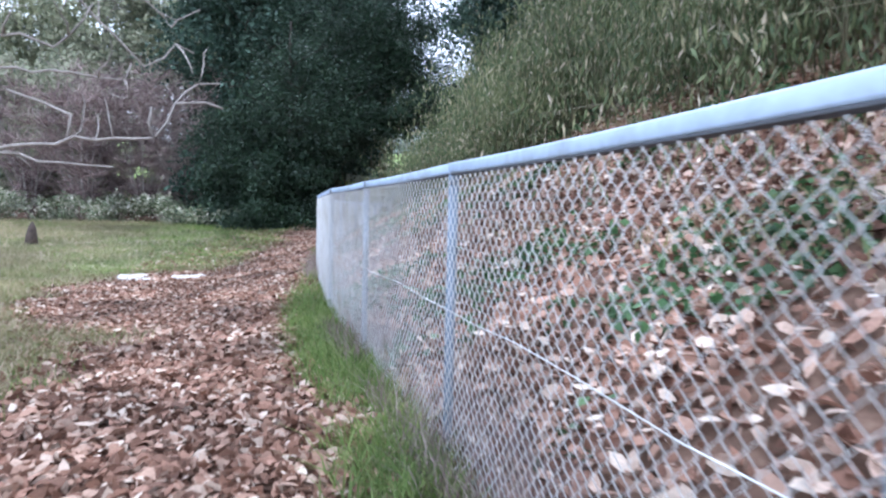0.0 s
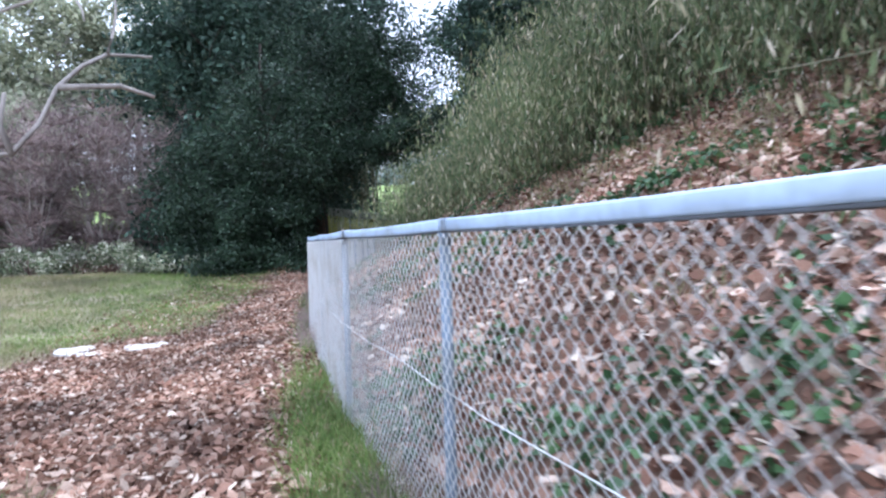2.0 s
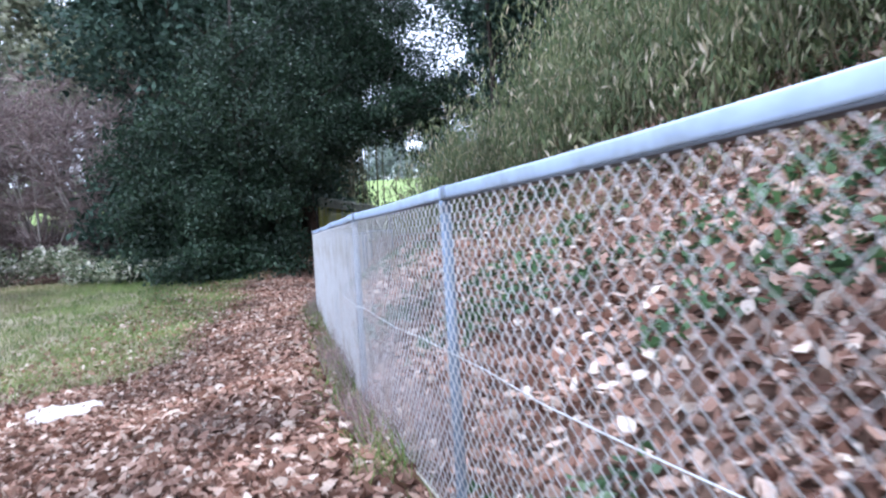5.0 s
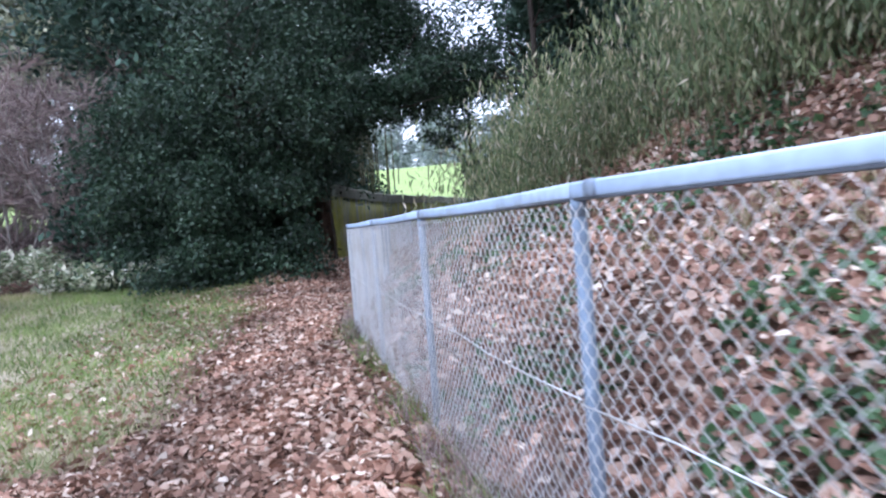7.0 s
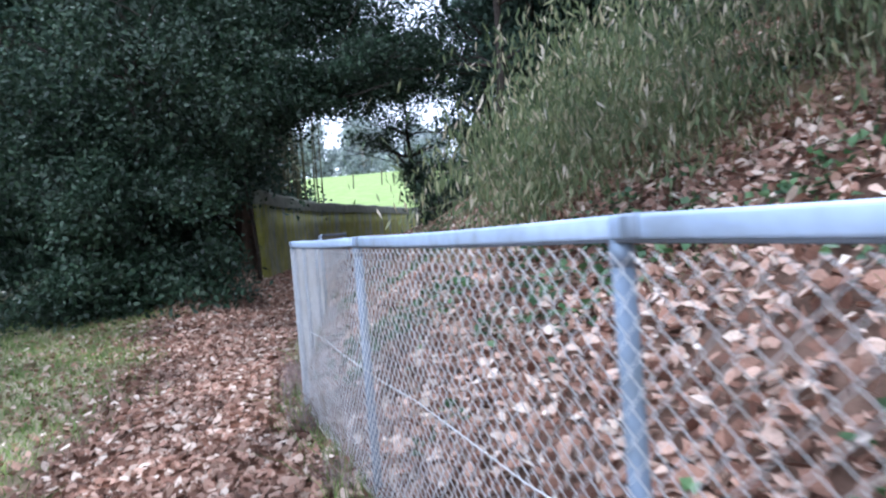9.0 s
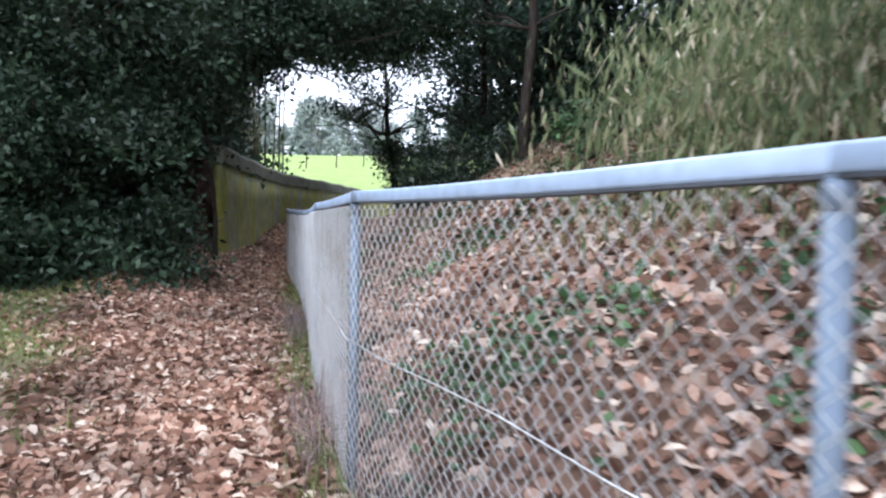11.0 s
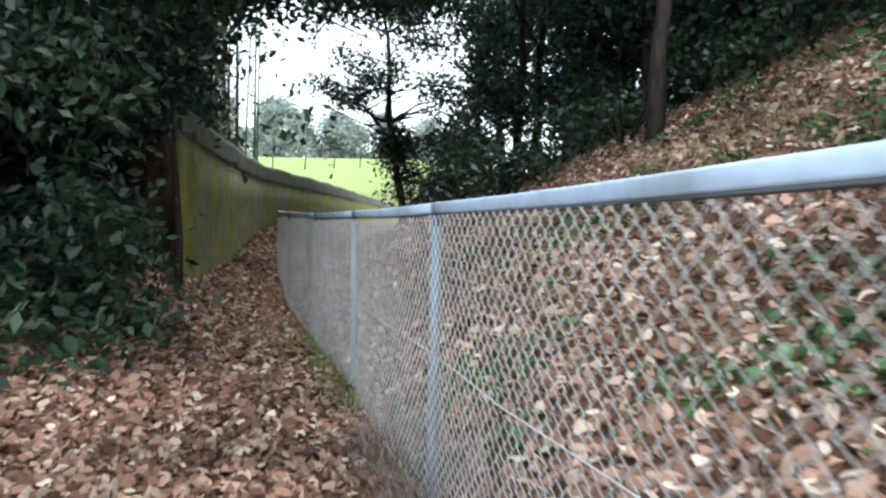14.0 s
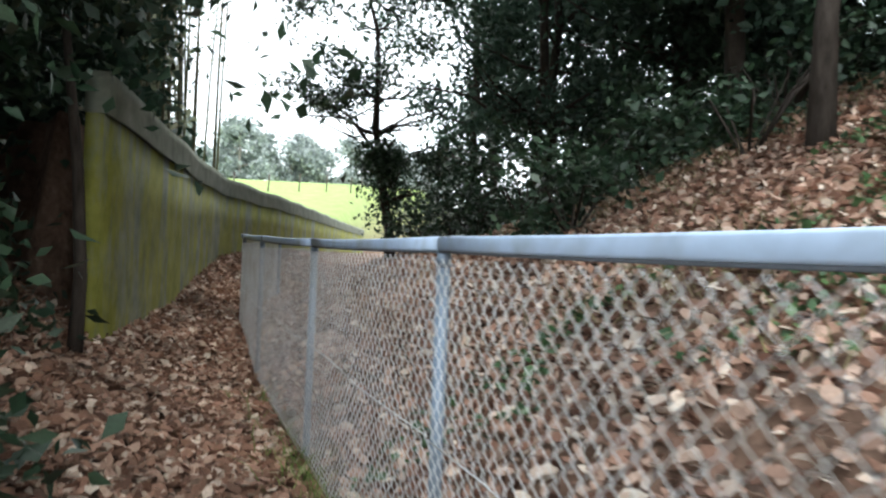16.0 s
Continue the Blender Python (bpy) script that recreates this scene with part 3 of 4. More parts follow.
def grasses():
    rng = np.random.default_rng(12)
    edge = lambda x, y: 2.0 + 2.0 * smooth((y - 8) / 3) * smooth((18.6 - y) / 2) + 0.35 * np.sin(0.5 * y) + 0.3 * waves(x, y)
    x, y, d = scatter(rng, 330000, -13, 2, 1.5, 33.5, lambda x, y, d: (d > 0.8) & (rng.uniform(size=len(x)) < smooth((d - edge(x, y)) / 1.1) * smooth((33.5 - y) / 1.5) * (0.6 + 0.4 * smooth((20 - y) / 10))))
    green = rng.uniform(size=len(x)) < 0.06 + 0.45 * smooth((waves(0.4 * x, 0.4 * y) - 0.1) / 0.8) + 0.9 * smooth((y - 15) / 7) * smooth((x + 7) / 4)
    tagged(blades("dry_lawn_grass", x[~green], y[~green], 0.15, 0.011, M_DRYGRASS, rng, 0.9), "straw-coloured tufted lawn grass", "grass", kind="stuff")
    tagged(blades("green_lawn_grass", x[green], y[green], 0.12, 0.012, M_GRASS, rng, 0.9), "short green lawn grass", "grass", kind="stuff")
    x, y, d = along_fence(rng, 60000, 0.03, 0.75, 0.8, 32)
    k = rng.uniform(size=len(x)) < (1.0 - 0.8 * smooth((y - 5) / 8)) * smooth((0.7 - 0.3 * smooth((y - 8) / 6) - d) / 0.35) * smooth(1.0 + waves(x, 1.3 * y))
    tagged(blades("fence_foot_grass", x[k], y[k], 0.19, 0.009, M_GRASS, rng, 0.75), "lush green grass along the foot of the fence", "grass", kind="stuff")
    x, y, d = along_fence(rng, 60000, -7.5, -1.6, 0, 34)
    k = rng.uniform(size=len(x)) < 0.75 * smooth((waves(0.8 * x + 1, 0.8 * y) + 0.2) / 0.7)
    tagged(blades("bank_grass", x[k], y[k], 0.2, 0.010, M_DRYGRASS, rng, 1.0), "olive and straw grass tufts among leaves on the bank", "grass", kind="stuff")
    x, y, d = along_fence(rng, 16000, -0.25, 0.25, 2, 27)
    k = rng.uniform(size=len(x)) < 0.75 * smooth(waves(1.2 * x + 2, 0.9 * y) / 0.4 + 0.2)
    tagged(blades("dead_weed_stalks", x[k], y[k], 0.30, 0.005, M_TWIG, rng, 0.6), "brown dead weed stalks tangled in the netting", "weeds", kind="stuff")


litter()
grasses()


# ---- flat stones and stump ----
def flat_stone(x, y, sx, sy, h, turn, seed):
    rng = np.random.default_rng(seed)
    bm = bmesh.new()
    n = 11
    rims = []
    for rad, z in ((1.0, -0.03), (1.0, h * 0.6), (0.86, h)):
        ring = []
        for i in range(n):
            a = 2 * math.pi * i / n
            k = rad * (1 + 0.18 * math.sin(3 * a + seed) + 0.1 * math.sin(5 * a))
            ring.append(bm.verts.new((sx * k * math.cos(a), sy * k * math.sin(a), z + 0.006 * rng.normal())))
        rims.append(ring)
    for p, q in zip(rims, rims[1:]):
        for i in range(n):
            bm.faces.new((p[i], p[(i + 1) % n], q[(i + 1) % n], q[i]))
    bm.faces.new(rims[-1])
    me = bpy.data.meshes.new("flat_stone")
    bm.to_mesh(me)
    bm.free()
    me.materials.append(M_STONE)
    ob = new("flat_stone", me)
    ob.matrix_basis = pose(x, y, float(ground_z(x, y)) + 0.01, 2, -2, turn)
    tagged(ob, "flat pale grey stone slab lying among fallen leaves", "stone", "flat stones by the path")


flat_stone(-2.1, 16.8, 0.42, 0.36, 0.06, 10, 1)
flat_stone(-3.25, 16.9, 0.36, 0.30, 0.06, 50, 2)
flat_stone(-2.85, 16.35, 0.25, 0.2, 0.05, 120, 4)

b = Build()
sz = float(ground_z(-7.6, 24.0))
b.tube([(-7.6, 24, sz - 0.1), (-7.6, 24, sz + 0.25), (-7.58, 24, sz + 0.5), (-7.57, 24, sz + 0.72)], [0.2, 0.17, 0.12, 0.03], 9)
tagged(new("stump", b.mesh("stump", M_OLDWOOD)), "small dark broken stump standing in the lawn", "stump")


# ---- trees and shrubs ----
def tree(name, label, x, y, height, r0, crown, leaf, mat, bark, seed, count=14, lean=(0, 0), group="", aspect=0.5, droop=None, category="tree", low=0.0):
    """crown: list of (centre offset, radii, clumps, leaves a clump, clump size)."""
    rng = np.random.default_rng(seed)
    g = float(ground_z(x, y))
    thing = empty(name, label=label, category=category, group=group)
    spread = max(c[1][0] for c in crown)
    wood = limbs(rng, (x, y, g), height, r0, spread, count, lean)
    for off, radii, *_ in crown:
        if math.hypot(off[0], off[1]) > 1.5:
            a, e = np.array([x, y, g + 0.45 * off[2]]), np.array([x + off[0], y + off[1], g + off[2]])
            wood.tube([a, a * 0.6 + e * 0.4 + np.array([0, 0, 0.35]), a * 0.25 + e * 0.75 + np.array([0, 0, 0.3]), e], [0.45 * r0, 0.38 * r0, 0.26 * r0, 0.12 * r0], 6)
            for _ in range(9):
                q = e + (a - e) * rng.uniform(0, 0.5)
                f = e + rng.normal(size=3) * np.array(radii) * 0.6
                wood.tube([q, (q + f) / 2 + 0.1 * rng.normal(size=3), f], [0.16 * r0, 0.11 * r0, 0.05 * r0], 5)
    part("trunk", wood.mesh("trunk", bark), thing)
    pts = []
    for off, radii, clumps, per, size in crown:
        p = clumped(rng, (x + off[0], y + off[1], g + off[2]), radii, clumps, per, size)
        floor = ground_z(p[:, 0], p[:, 1])
        pts.append(p[p[:, 2] > floor + 0.05 + low])
    part("crown", leaves_mesh("crown", np.concatenate(pts), leaf, mat, rng, aspect, 0.1, droop), thing)
    return thing


# dark evergreens beyond the lawn, at the end of the path
tree("evergreen_tree", "tall dense dark blue-green evergreen tree reaching the ground", -1.6, 36.2, 13, 0.3, [((0, 0, 3.0), (3.3, 2.4, 3.6), 700, 44, 0.34), ((0.4, 0, 8.8), (3.6, 3.0, 4.6), 700, 36, 0.4)], 0.27, M_DARKLEAF, M_BARK, 21)
tree("evergreen_tree", "tall dense dark blue-green evergreen tree reaching the ground", 1.9, 37.0, 14, 0.32, [((0, 0, 4.0), (2.3, 2.3, 4.4), 500, 40, 0.36), ((0.8, 0, 10), (3.8, 3.0, 4.6), 600, 36, 0.42)], 0.27, M_DARKLEAF, M_BARK, 22)
tree("holly_tree", "broad dark holly-like tree with glossy leaves overhanging the wall", 0.35, 31.5, 9, 0.2, [((0, -0.3, 1.5), (2.0, 2.2, 2.3), 900, 50, 0.20), ((0.5, -0.4, 5.0), (2.5, 2.6, 2.8), 600, 46, 0.28), ((2.0, 1.6, 6.6), (2.2, 2.0, 2.0), 340, 46, 0.28)], 0.125, M_HOLLY, M_BARK, 23, 18)
tree("overhanging_tree", "leafy tree with branches arching over the wall", 1.5, 34.2, 9, 0.18, [((3.1, 0.2, 6.3), (2.7, 2.3, 1.5), 230, 44, 0.30), ((1.2, 0, 8.8), (3.8, 2.6, 2.2), 360, 44, 0.36), ((4.6, 0.6, 8.4), (2.6, 2.3, 1.7), 260, 50, 0.34), ((5.0, -0.4, 5.7), (2.3, 2.0, 1.4), 240, 46, 0.28), ((4.6, 0.3, 9.6), (2.0, 2.0, 2.0), 240, 50, 0.34),
      ((3.6, -2.6, 4.3), (1.8, 1.4, 0.75), 190, 46, 0.22), ((1.9, -2.4, 4.0), (1.4, 1.2, 0.9), 150, 46, 0.24), ((5.4, -2.2, 5.2), (1.8, 1.5, 0.9), 110, 46, 0.26)], 0.125, M_HOLLY, M_BARK, 24, 22, (1.2, 0.4))
tree("holly_tree", "low dark holly-like bush with glossy leaves at the lawn edge", -1.7, 32.2, 4.5, 0.12, [((0, -0.2, 1.2), (2.1, 2.1, 2.0), 460, 50, 0.26), ((0, 0.4, 3.6), (2.0, 1.9, 1.8), 300, 46, 0.3)], 0.13, M_HOLLY, M_BARK, 27, 12)
tree("holly_tree", "small dark holly-like bush with glossy leaves at the path edge", -0.7, 29.9, 2.6, 0.07, [((0, 0, 0.9), (1.35, 1.3, 1.25), 260, 44, 0.2), ((0.1, 0.4, 2.2), (1.2, 1.1, 1.0), 150, 44, 0.22)], 0.12, M_HOLLY, M_BARK, 28, 10)
for x, y, k in ((3.4, 42.2, 25), (5.2, 46.5, 26)):
    tree("evergreen_tree", "tall dark evergreen tree standing above the wall", x, y, 13, 0.25, [((0, 0, 3.5), (2.0, 2.0, 3.4), 300, 36, 0.36), ((0, 0, 9.0), (2.5, 2.2, 4.0), 360, 36, 0.42)], 0.3, M_DARKLEAF, M_BARK, k)
rng = np.random.default_rng(31)
b = Build()
gz = float(ground_z(2.86, 32.0))
b.tube([(2.86, 32.0, gz - 0.1), (2.88, 32.02, gz + 0.6), (2.84, 32.08, gz + 1.4), (2.72, 32.2, gz + 2.6)], [0.06, 0.048, 0.042, 0.03], 8)
tagged(new("sapling_trunk", b.mesh("sapling_trunk", M_BARK)), "slender dark bare sapling trunk beside the wall", "tree")


def low_shrub(x, y, r, h, seed, mat, leaf, name, label, group, wood=M_BARK):
    rng = np.random.default_rng(seed)
    g = float(ground_z(x, y))
    thing = empty(name, label=label, category="shrub", group=group)
    b = Build()
    for _ in range(9):
        a = rng.uniform(0, 6.28)
        b.tube([(x, y, g - 0.05), (x + 0.4 * r * math.cos(a), y + 0.4 * r * math.sin(a), g + 0.5 * h), (x + 0.7 * r * math.cos(a), y + 0.7 * r * math.sin(a), float(ground_z(x + 0.7 * r * math.cos(a), y + 0.7 * r * math.sin(a))) + 0.5 * h)], [0.02, 0.014, 0.006], 4)
    tagged(part("stem_tangle", b.mesh("stem_tangle", wood), thing), kind="stuff")
    p = clumped(rng, (x, y, g + 0.42 * h), (r, r, 0.6 * h), 60, 22, 0.15 * r + 0.05, 0.4)
    p = p[p[:, 2] > ground_z(p[:, 0], p[:, 1]) + 0.02]
    part("foliage", leaves_mesh("foliage", p, leaf, mat, rng, 0.55, 0.3), thing)


for k, (x, y, r, h) in enumerate([(-12.5, 33.6, 1.2, 1.1), (-10.6, 33.2, 1.2, 1.3), (-8.8, 33.6, 1.1, 1.2), (-7.1, 33.2, 1.2, 1.1), (-5.5, 33.5, 1.1, 1.3), (-4.2, 32.2, 1.1, 1.35), (-3.1, 31.2, 0.9, 0.9), (-1.9, 30.5, 0.6, 0.6)]):
    low_shrub(x, y, r, h, 40 + k, M_PALE, 0.16, "variegated_shrub", "low shrub with pale cream-edged leaves at the lawn edge", "pale shrubs along the lawn edge", M_TWIG)


def bare_shrub(x, y, h, seed):
    """Many-stemmed leafless shrub with fine twigs."""
    rng = np.random.default_rng(seed)
    g = float(ground_z(x, y))
    thing = empty("bare_shrub", label="leafless grey-purple shrub with dense fine twigs", category="shrub", group="bare shrubs behind the lawn")
    b = Build()
    t = Build()
    for _ in range(16):
        a, out = rng.uniform(0, 6.28), rng.uniform(0.3, 1.0) * h * 0.45
        line = [np.array([x, y, g - 0.1])]
        for j in range(5):
            line.append(line[-1] + np.array([math.cos(a) * out / 5, math.sin(a) * out / 5, h * rng.uniform(0.7, 1) / 5]) + 0.07 * rng.normal(size=3))
        b.tube(line, [0.04, 0.034, 0.027, 0.02, 0.013, 0.006], 5)
        for _ in range(70):
            q = line[int(rng.integers(1, 6))]
            e = q + rng.normal(size=3) * np.array([0.5, 0.5, 0.35]) + np.array([0, 0, 0.35])
            t.tube([q, (q + e) / 2 + 0.06 * rng.normal(size=3), e], [0.016, 0.012, 0.006], 4)
            e2 = e + rng.normal(size=3) * 0.3 + np.array([0, 0, 0.1])
            t.tube([(q + e) / 2, e2], [0.010, 0.005], 4)
    tagged(part("stem_tangle", b.mesh("stem_tangle", M_PALEBARK), thing), kind="stuff")
    tagged(part("twig_tangle", t.mesh("twig_tangle", M_TWIG), thing), kind="stuff")


for k, (x, y, h) in enumerate([(-4.6, 35.4, 6.2), (-6.6, 36.2, 7.0), (-9.2, 36.0, 6.2), (-11.8, 36.6, 6.6), (-5.4, 38.6, 8.0), (-8.2, 39.0, 8.0)]):
    bare_shrub(x, y, h, 60 + k)

# olive-green trees far behind the lawn, leaf colour paled for haze
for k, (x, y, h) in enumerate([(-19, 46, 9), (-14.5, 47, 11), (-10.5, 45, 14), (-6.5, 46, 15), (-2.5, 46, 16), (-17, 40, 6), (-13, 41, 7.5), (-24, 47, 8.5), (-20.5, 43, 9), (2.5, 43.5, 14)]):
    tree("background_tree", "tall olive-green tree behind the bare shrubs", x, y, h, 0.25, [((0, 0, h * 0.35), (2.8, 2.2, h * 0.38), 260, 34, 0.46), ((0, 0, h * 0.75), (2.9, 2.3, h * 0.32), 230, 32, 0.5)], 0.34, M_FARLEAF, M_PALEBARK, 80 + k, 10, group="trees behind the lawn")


# leafless tree beside the lawn, its crooked branches reaching towards the path
def bare_branch_tree():
    rng = np.random.default_rng(90)
    x, y = -5.2, 7.0
    g = float(ground_z(x, y))
    thing = empty("bare_tree", label="leafless tree with pale lichen-covered crooked branches over the lawn", category="tree")
    b = Build()
    b.tube([(x, y, g - 0.2), (x + 0.05, y, g + 0.8), (x + 0.02, y + 0.1, g + 1.9), (x + 0.15, y + 0.1, g + 3.0), (x + 0.1, y + 0.2, g + 4.4), (x + 0.3, y + 0.1, g + 6.2)], [0.2, 0.16, 0.14, 0.11, 0.08, 0.03], 9)
    part("trunk", b.mesh("trunk", M_PALEBARK), thing)
    limbs_out = [
        (0.042, [(-5.15, 7.0, 1.3), (-3.2, 7.0, 1.62), (-1.97, 7.0, 1.76), (-1.55, 7.1, 1.82), (-1.1, 7.2, 1.87), (-0.95, 7.35, 2.2), (-0.78, 7.6, 2.43), (-0.6, 7.8, 2.48)]),
        (0.036, [(-5.15, 7.05, 2.0), (-3.6, 7.2, 2.28), (-1.9, 7.2, 2.4), (-1.35, 7.3, 2.37), (-1.3, 7.3, 2.52)]),
        (0.036, [(-5.1, 7.1, 2.3), (-3.5, 7.1, 2.62), (-2.1, 7.1, 2.66), (-1.85, 7.1, 2.57), (-1.65, 7.2, 2.84), (-1.58, 7.2, 2.98)]),
        (0.034, [(-5.1, 7.1, 3.0), (-3.0, 7.1, 3.6), (-1.75, 7.2, 3.1), (-1.2, 7.3, 2.5), (-0.95, 7.4, 2.74), (-0.8, 7.45, 2.68)]),
        (0.03, [(-5.1, 7.1, 3.3), (-3.4, 7.3, 3.7), (-2.2, 7.5, 3.35), (-1.5, 7.6, 3.3), (-1.0, 7.8, 3.05), (-0.8, 7.9, 3.2)]),
    ]
    spurs = [
        [(-1.1, 7.2, 1.87), (-1.14, 7.2, 2.0), (-1.12, 7.21, 2.14)],
        [(-1.75, 7.06, 1.79), (-1.72, 7.08, 2.02), (-1.95, 7.1, 2.12), (-2.2, 7.1, 2.2)],
        [(-2.4, 7.0, 1.71), (-1.8, 7.04, 1.62), (-1.4, 7.1, 1.6)],
        [(-0.95, 7.35, 2.2), (-0.7, 7.45, 2.24), (-0.55, 7.5, 2.2)],
    ]

    def crooked(line):
        out = []
        for p, q in zip(line, line[1:]):
            p, q = np.array(p), np.array(q)
            n = max(1, int(np.linalg.norm(q - p) / 0.14))
            out += [p + (q - p) * i / n + 0.014 * rng.normal(size=3) * (i > 0) for i in range(n)]
        return out + [np.array(line[-1])]

    for k, (r0, line) in enumerate(limbs_out):
        b = Build()
        pts = crooked(line)
        n = len(pts) - 1
        b.tube(pts, [0.7 * r0 * (1 - 0.7 * i / n) for i in range(n + 1)], 7)
        for _ in range(8):
            q = pts[int(rng.integers(n // 3, n))]
            w = np.array([rng.normal() * 0.6, rng.normal() * 0.5, rng.choice([-0.5, 1.0])])
            twig = [q]
            for j in range(4):
                w = w + rng.normal(size=3) * 0.5
                twig.append(twig[-1] + w / np.linalg.norm(w) * rng.uniform(0.05, 0.13))
            b.tube(twig, [0.011, 0.009, 0.007, 0.005, 0.003], 5)
        if k == 0:
            for sp in spurs:
                pts = crooked(sp)
                b.tube(pts, [0.016 * (1 - 0.6 * i / len(pts)) for i in range(len(pts))], 6)
        part("branch", b.mesh("branch", M_PALEBARK), thing)


bare_branch_tree()


# bamboo on the ground above the wall
def bamboo():
    rng = np.random.default_rng(100)
    for k in range(70):
        t = rng.uniform(0.02, 1) ** 1.3
        x, y = 3.2 + 6.5 * t + rng.normal() * 0.6 - 1.2, 36.5 + 9.5 * t + rng.normal() * 0.8 + 1.2
        if not inside(np.array(x), np.array(y), BEHIND):
            continue
        g = float(ground_z(x, y))
        thing = empty("bamboo", label="thin upright bamboo cane with sparse leaves above the wall", category="bamboo", group="bamboo above the wall")
        h = rng.uniform(7, 11)
        lx, ly = rng.normal() * 0.5, rng.normal() * 0.5
        b = Build()
        n = 14
        line = [np.array([x + lx * (i / n) ** 2, y + ly * (i / n) ** 2, g - 0.1 + h * i / n]) for i in range(n + 1)]
        b.tube(line, [0.042 * (1 - 0.75 * i / n) for i in range(n + 1)], 6)
        for _ in range(12):
            q = line[int(rng.integers(3, n + 1))]
            e = q + np.array([rng.normal() * 0.5, rng.normal() * 0.5, rng.uniform(0.1, 0.6)])
            b.tube([q, e], [0.007, 0.003], 4)
        part("cane", b.mesh("cane", M_CULM), thing)
        c = np.array([line[int(rng.integers(6, n + 1))] + rng.normal(size=3) * 0.35 for _ in range(9)])
        p = (c[:, None] + rng.normal(size=(9, 16, 3)) * 0.22).reshape(-1, 3)
        part("leaves", leaves_mesh("leaves", p, 0.14, M_BAMBOO, rng, 0.22, 0, 0.4), thing)


bamboo()


# ---- bank vegetation ----
def bank_thicket():
    """Hanging olive-green cane thicket along the upper bank, in separate clumps."""
    rng = np.random.default_rng(120)
    for k in range(22):
        y = -1 + 1.05 * k + rng.normal() * 0.3
        fx = float(np.interp(y, [p[1] for p in POSTS], [p[0] for p in POSTS]))
        off = 5.3 + 0.6 * math.sin(0.8 * k) + rng.normal() * 0.3
        off -= 1.0 * float(smooth((y - 12) / 6))
        tall = rng.uniform(0.65, 1.25) * (1 - 0.5 * float(smooth((y - 13) / 5)))
        x = fx + off
        g = float(ground_z(x, y))
        thing = empty("cane_thicket", label="hanging olive-green cane thicket with dry straw stalks on the bank", category="thicket", group="cane thickets on the bank")
        b = Build()
        c = []
        for _ in range(46):
            a = rng.uniform(0, 6.28)
            sx, sy = x + rng.normal() * 0.6, y + rng.normal() * 0.75
            sg = float(ground_z(sx, sy))
            h = tall * rng.uniform(0.4, 3.3)
            tipx, tipy = sx - rng.uniform(0.1, 1.2), sy + rng.normal() * 0.5
            line = [np.array([sx, sy, sg - 0.05]), np.array([sx * 0.8 + tipx * 0.2, sy * 0.8 + tipy * 0.2, sg + 0.6 * h]), np.array([(sx + tipx) / 2, (sy + tipy) / 2, sg + 0.95 * h]), np.array([tipx, tipy, sg + 0.8 * h])]
            b.tube(line, [0.009, 0.007, 0.005, 0.003], 4)
            for q in (1, 2, 3):
                c += [line[q] + rng.normal(size=3) * np.array([0.22, 0.25, 0.32]) for _ in range(10)]
        tagged(part("cane_tangle", b.mesh("cane_tangle", M_CULM), thing), kind="stuff")
        c = np.array(c)
        p = (c[:, None] + rng.normal(size=(len(c), 6, 3)) * 0.13).reshape(-1, 3)
        p = p[p[:, 2] > ground_z(p[:, 0], p[:, 1])]
        part("leaves", leaves_mesh("leaves", p, 0.12, M_BAMBOO, rng, 0.17, 0, 0.68), thing)


bank_thicket()

# trees on top of the bank
for k, (x, y, h, r0) in enumerate([(10.2, 2.0, 9, 0.2), (9.6, 6.5, 9, 0.2), (9.8, 11, 10, 0.22), (9.4, 15.5, 10, 0.2), (10.3, 20, 10, 0.2), (13, 20, 12, 0.25), (13, 9, 12, 0.25)]):
    tree("bank_tree", "dense olive-green tree on top of the leafy bank", x, y, h, r0, [((0, 0, h * 0.25), (2.4, 2.6, h * 0.3), 300, 36, 0.36), ((-0.5, 0, h * 0.7), (3.2, 2.9, h * 0.32), 300, 34, 0.42)], 0.25, M_BAMBOO, M_BARK, 140 + k, 10, group="trees on the bank", droop=0.3, aspect=0.3)

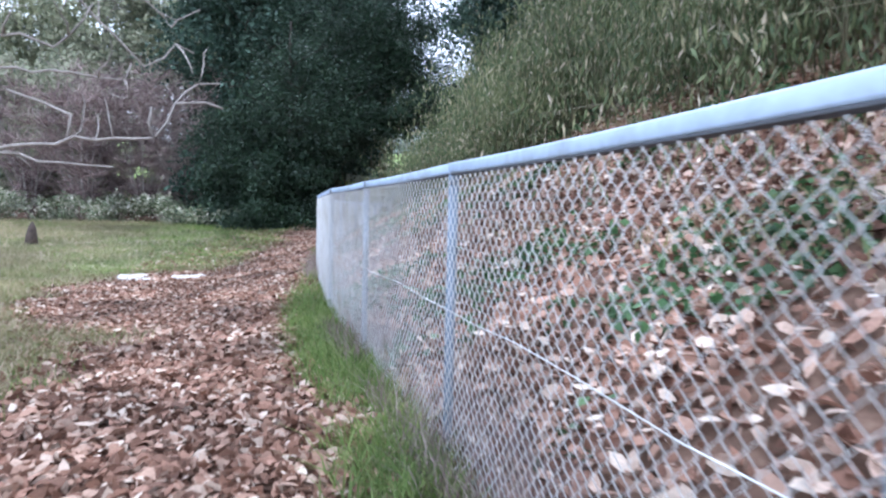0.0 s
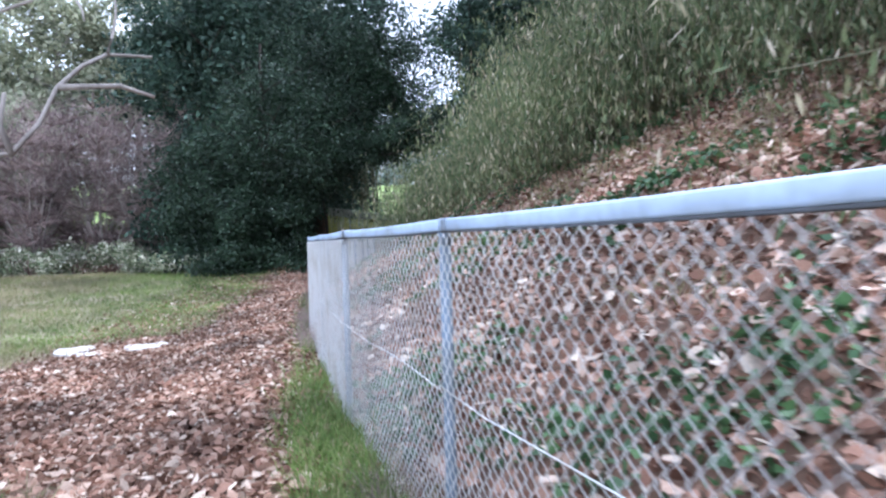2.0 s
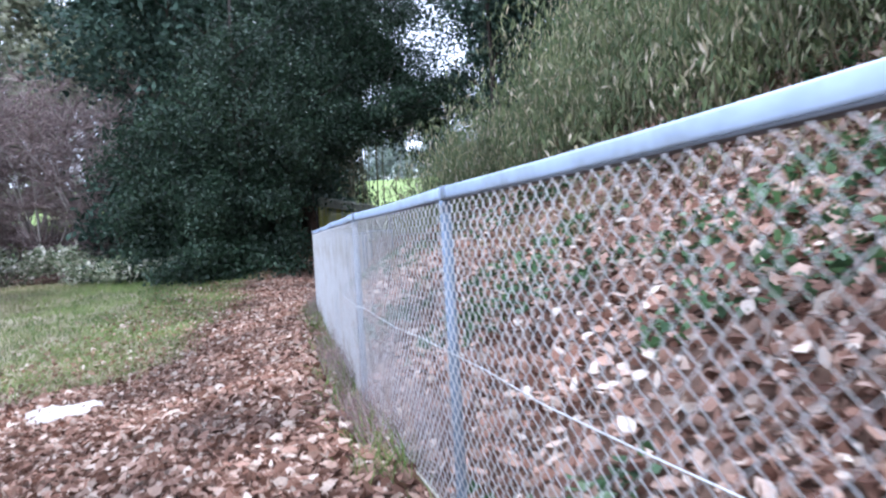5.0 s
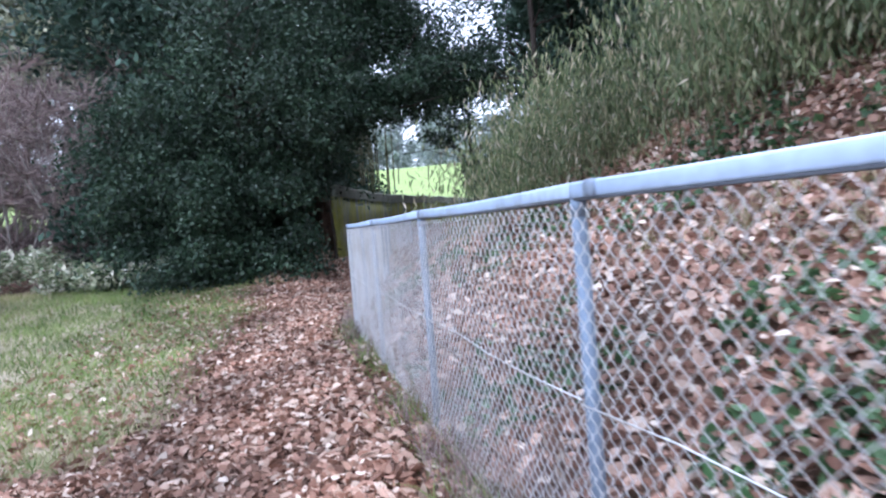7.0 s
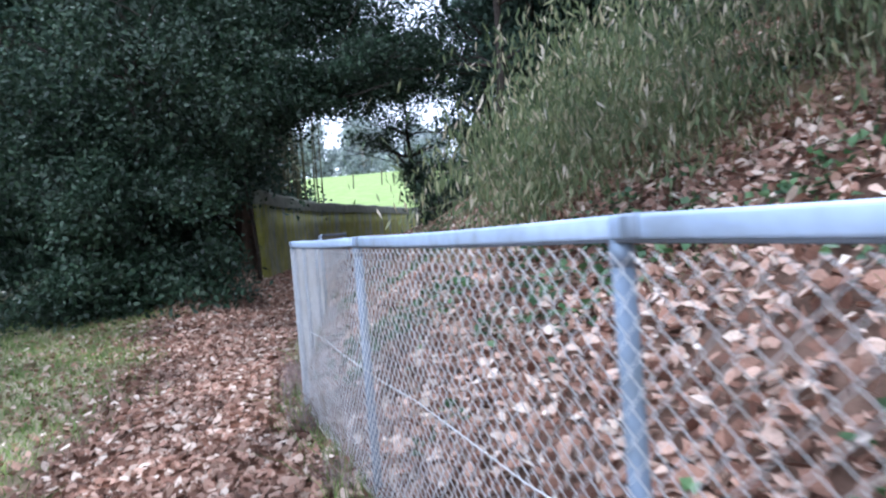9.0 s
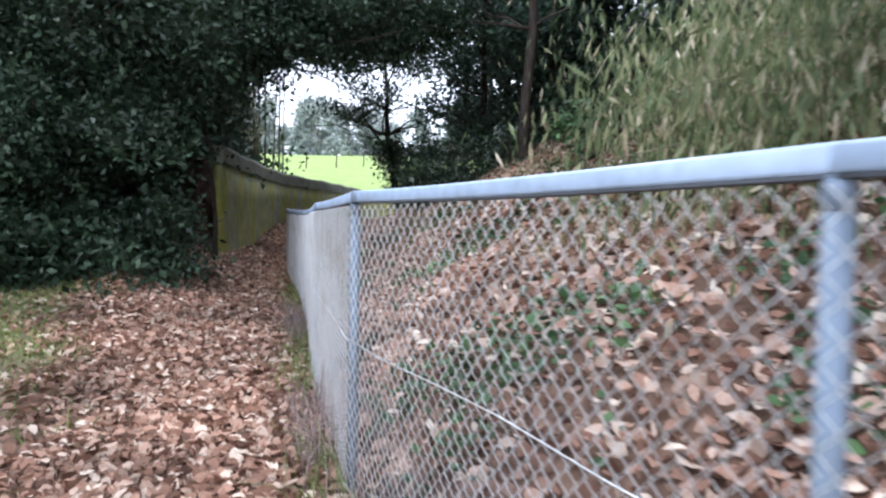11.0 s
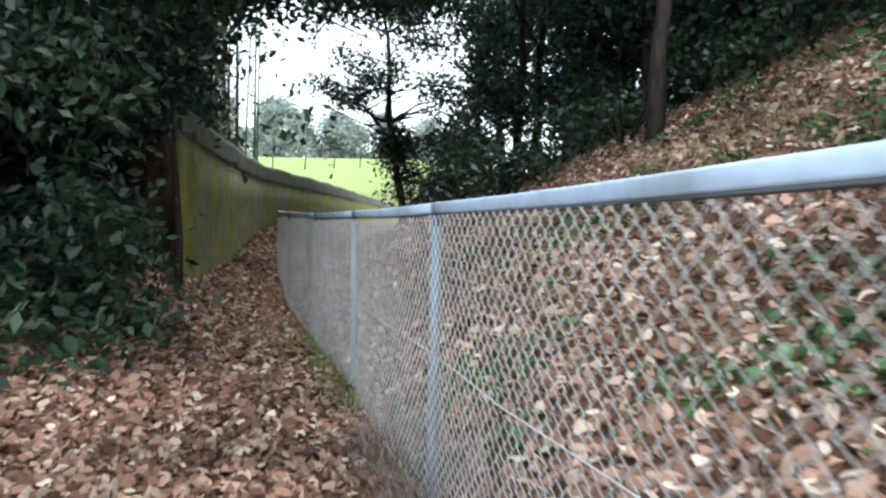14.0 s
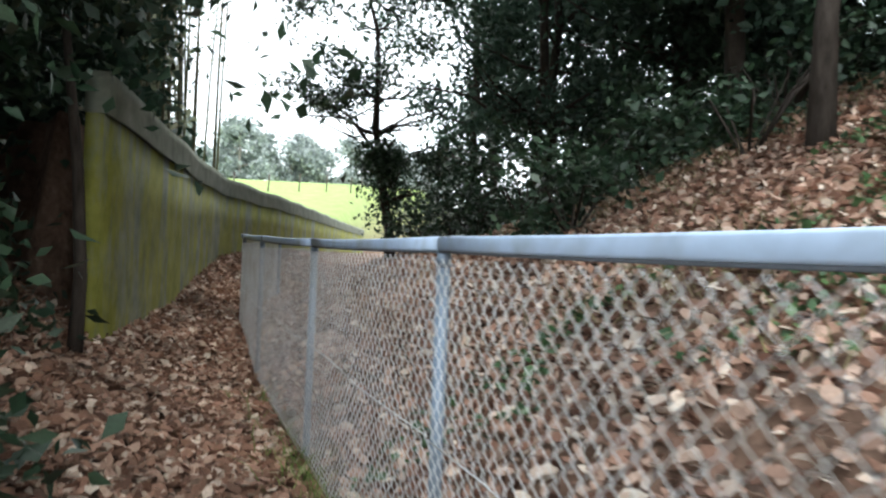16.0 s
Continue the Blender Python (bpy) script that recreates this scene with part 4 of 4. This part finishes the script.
for k, (x, y, h, r0) in enumerate([(8.4, 29.0, 13, 0.115), (11.2, 31.5, 12, 0.17), (13.2, 33.6, 12, 0.2), (12.4, 36.5, 11, 0.14), (14.8, 38.5, 12, 0.17), (16.6, 35.5, 13, 0.2), (15.6, 42.6, 11, 0.16), (18.6, 41.0, 12, 0.2), (14.0, 30.0, 13, 0.22), (12.2, 27.0, 12, 0.2), (11.2, 23.6, 12, 0.18), (14.5, 23.0, 12, 0.2), (16.5, 26.0, 13, 0.2), (18.5, 31.0, 13, 0.2), (20.5, 36.0, 13, 0.2), (19.0, 45.5, 12, 0.2), (20.5, 27.5, 12, 0.18), (22.5, 31.5, 12, 0.18), (23.5, 36.5, 12, 0.2), (22.0, 41.5, 12, 0.18), (18.0, 21.5, 12, 0.18), (15.6, 34.0, 12, 0.14), (17.6, 38.6, 12, 0.14)]):
    lobes = [((0, 0, h * 0.74), (3.0, 3.0, h * 0.28), 330 if y < 32 else 120, 40, 0.4), ((0, 0, h * 0.36), (2.1, 2.1, h * 0.2), 130 if y < 32 else 70, 40, 0.34)]
    if k == 0:
        lobes = [((0.6, 0.2, h * 0.72), (1.7, 1.8, h * 0.26), 170, 40, 0.34), ((0.6, 0.4, h * 0.34), (1.1, 1.1, h * 0.14), 60, 40, 0.28)]
    tree("woodland_tree", "dark-trunked woodland tree with thin blue-green foliage", x, y, h, r0, lobes, 0.2, M_DARKLEAF, M_BARK, 160 + k, 20, group="woodland trees past the bank")
tree("arching_tree", "sparse tree with arching limbs and small dark leaves", 12.0, 41.6, 8, 0.15, [((-1.9, 0.3, 4.0), (2.0, 1.6, 1.5), 50, 40, 0.2), ((-0.4, 0, 6.6), (2.2, 2.0, 2.0), 90, 40, 0.25), ((0.3, 0, 2.4), (1.3, 1.3, 1.6), 90, 44, 0.25)], 0.15, M_HOLLY, M_BARK, 190, 34, (-1.0, 0.2))

for k, (x, y, r, h) in enumerate([(9.6, 27.0, 1.2, 1.5), (10.6, 29.4, 1.3, 1.6), (10.2, 32.4, 1.3, 1.6), (11.4, 34.5, 1.4, 1.8), (11.0, 37.6, 1.2, 1.6), (12.2, 40.2, 1.3, 1.9), (13.6, 43.0, 1.3, 2.2), (9.0, 24.8, 1.1, 1.5), (8.2, 26.4, 1.2, 1.6), (8.7, 30.2, 1.2, 1.5), (9.6, 34.0, 1.2, 1.5), (12.6, 31.5, 1.5, 2.2), (13.0, 36.0, 1.5, 2.2), (10.4, 36.2, 1.1, 1.2), (14.2, 40.6, 1.5, 2.4), (11.6, 28.4, 1.5, 2.2), (9.8, 22.6, 1.3, 1.8), (8.9, 21.2, 1.2, 1.7), (9.6, 24.4, 1.3, 1.9), (7.8, 27.8, 1.0, 1.1), (7.2, 29.9, 1.0, 1.3), (6.9, 31.4, 0.9, 1.1)]):
    low_shrub(x + 2.0 * float(smooth((34 - y) / 6)), y, r, h, 200 + k, M_HOLLY, 0.13, "undergrowth_shrub", "dark evergreen undergrowth shrub on the shaded bank", "undergrowth on the bank")
for k, (x, y, r, h) in enumerate([(13.2, 24.6, 2.0, 3.2), (14.4, 28.2, 2.1, 3.2), (15.4, 31.8, 2.1, 3.2), (17.6, 42.0, 2.0, 2.2), (13.6, 26.2, 1.6, 2.6), (16.6, 45.4, 1.8, 2.8), (17.5, 29.0, 2.2, 3.4), (18.4, 34.0, 2.2, 3.2), (19.4, 38.5, 2.2, 3.0), (16.0, 37.0, 1.9, 2.4), (16.4, 25.0, 2.2, 3.4)]):
    low_shrub(x, y, r, h, 240 + k, M_HOLLY, 0.3, "undergrowth_shrub", "tall dark evergreen shrub under the woodland trees", "undergrowth on the bank")
low_shrub(6.4, 24.4, 0.7, 0.85, 220, M_IVY, 0.13, "laurel_shrub", "bright green broad-leaved laurel shrub on the leafy bank", "")


# ---- distance beyond the wall ----
def distance():
    rng = np.random.default_rng(300)
    for k in range(7):
        x, y = 24 + 4.2 * k - 9, 82 + 2.0 * k
        g = float(ground_z(x, y))
        b = Build()
        b.tube([(x, y, g - 0.3), (x + 0.1, y, g + 1.6 + 0.4 * rng.uniform())], 0.07, 6)
        tagged(new("field_post", b.mesh("field_post", M_OLDWOOD)), "weathered grey post standing in the bright field", "post", "posts in the far field")
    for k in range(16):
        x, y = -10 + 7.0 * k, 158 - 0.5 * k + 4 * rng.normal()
        tree("distant_tree", "far tree beyond the bright field, its leaves coloured pale for haze", x, y, 9 + 3 * rng.uniform(), 0.35, [((0, 0, 6), (5.0, 3.5, 6.5), 130, 26, 0.9)], 1.0, M_HAZE, M_PALEBARK, 310 + k, 6, group="hazy far trees")


distance()
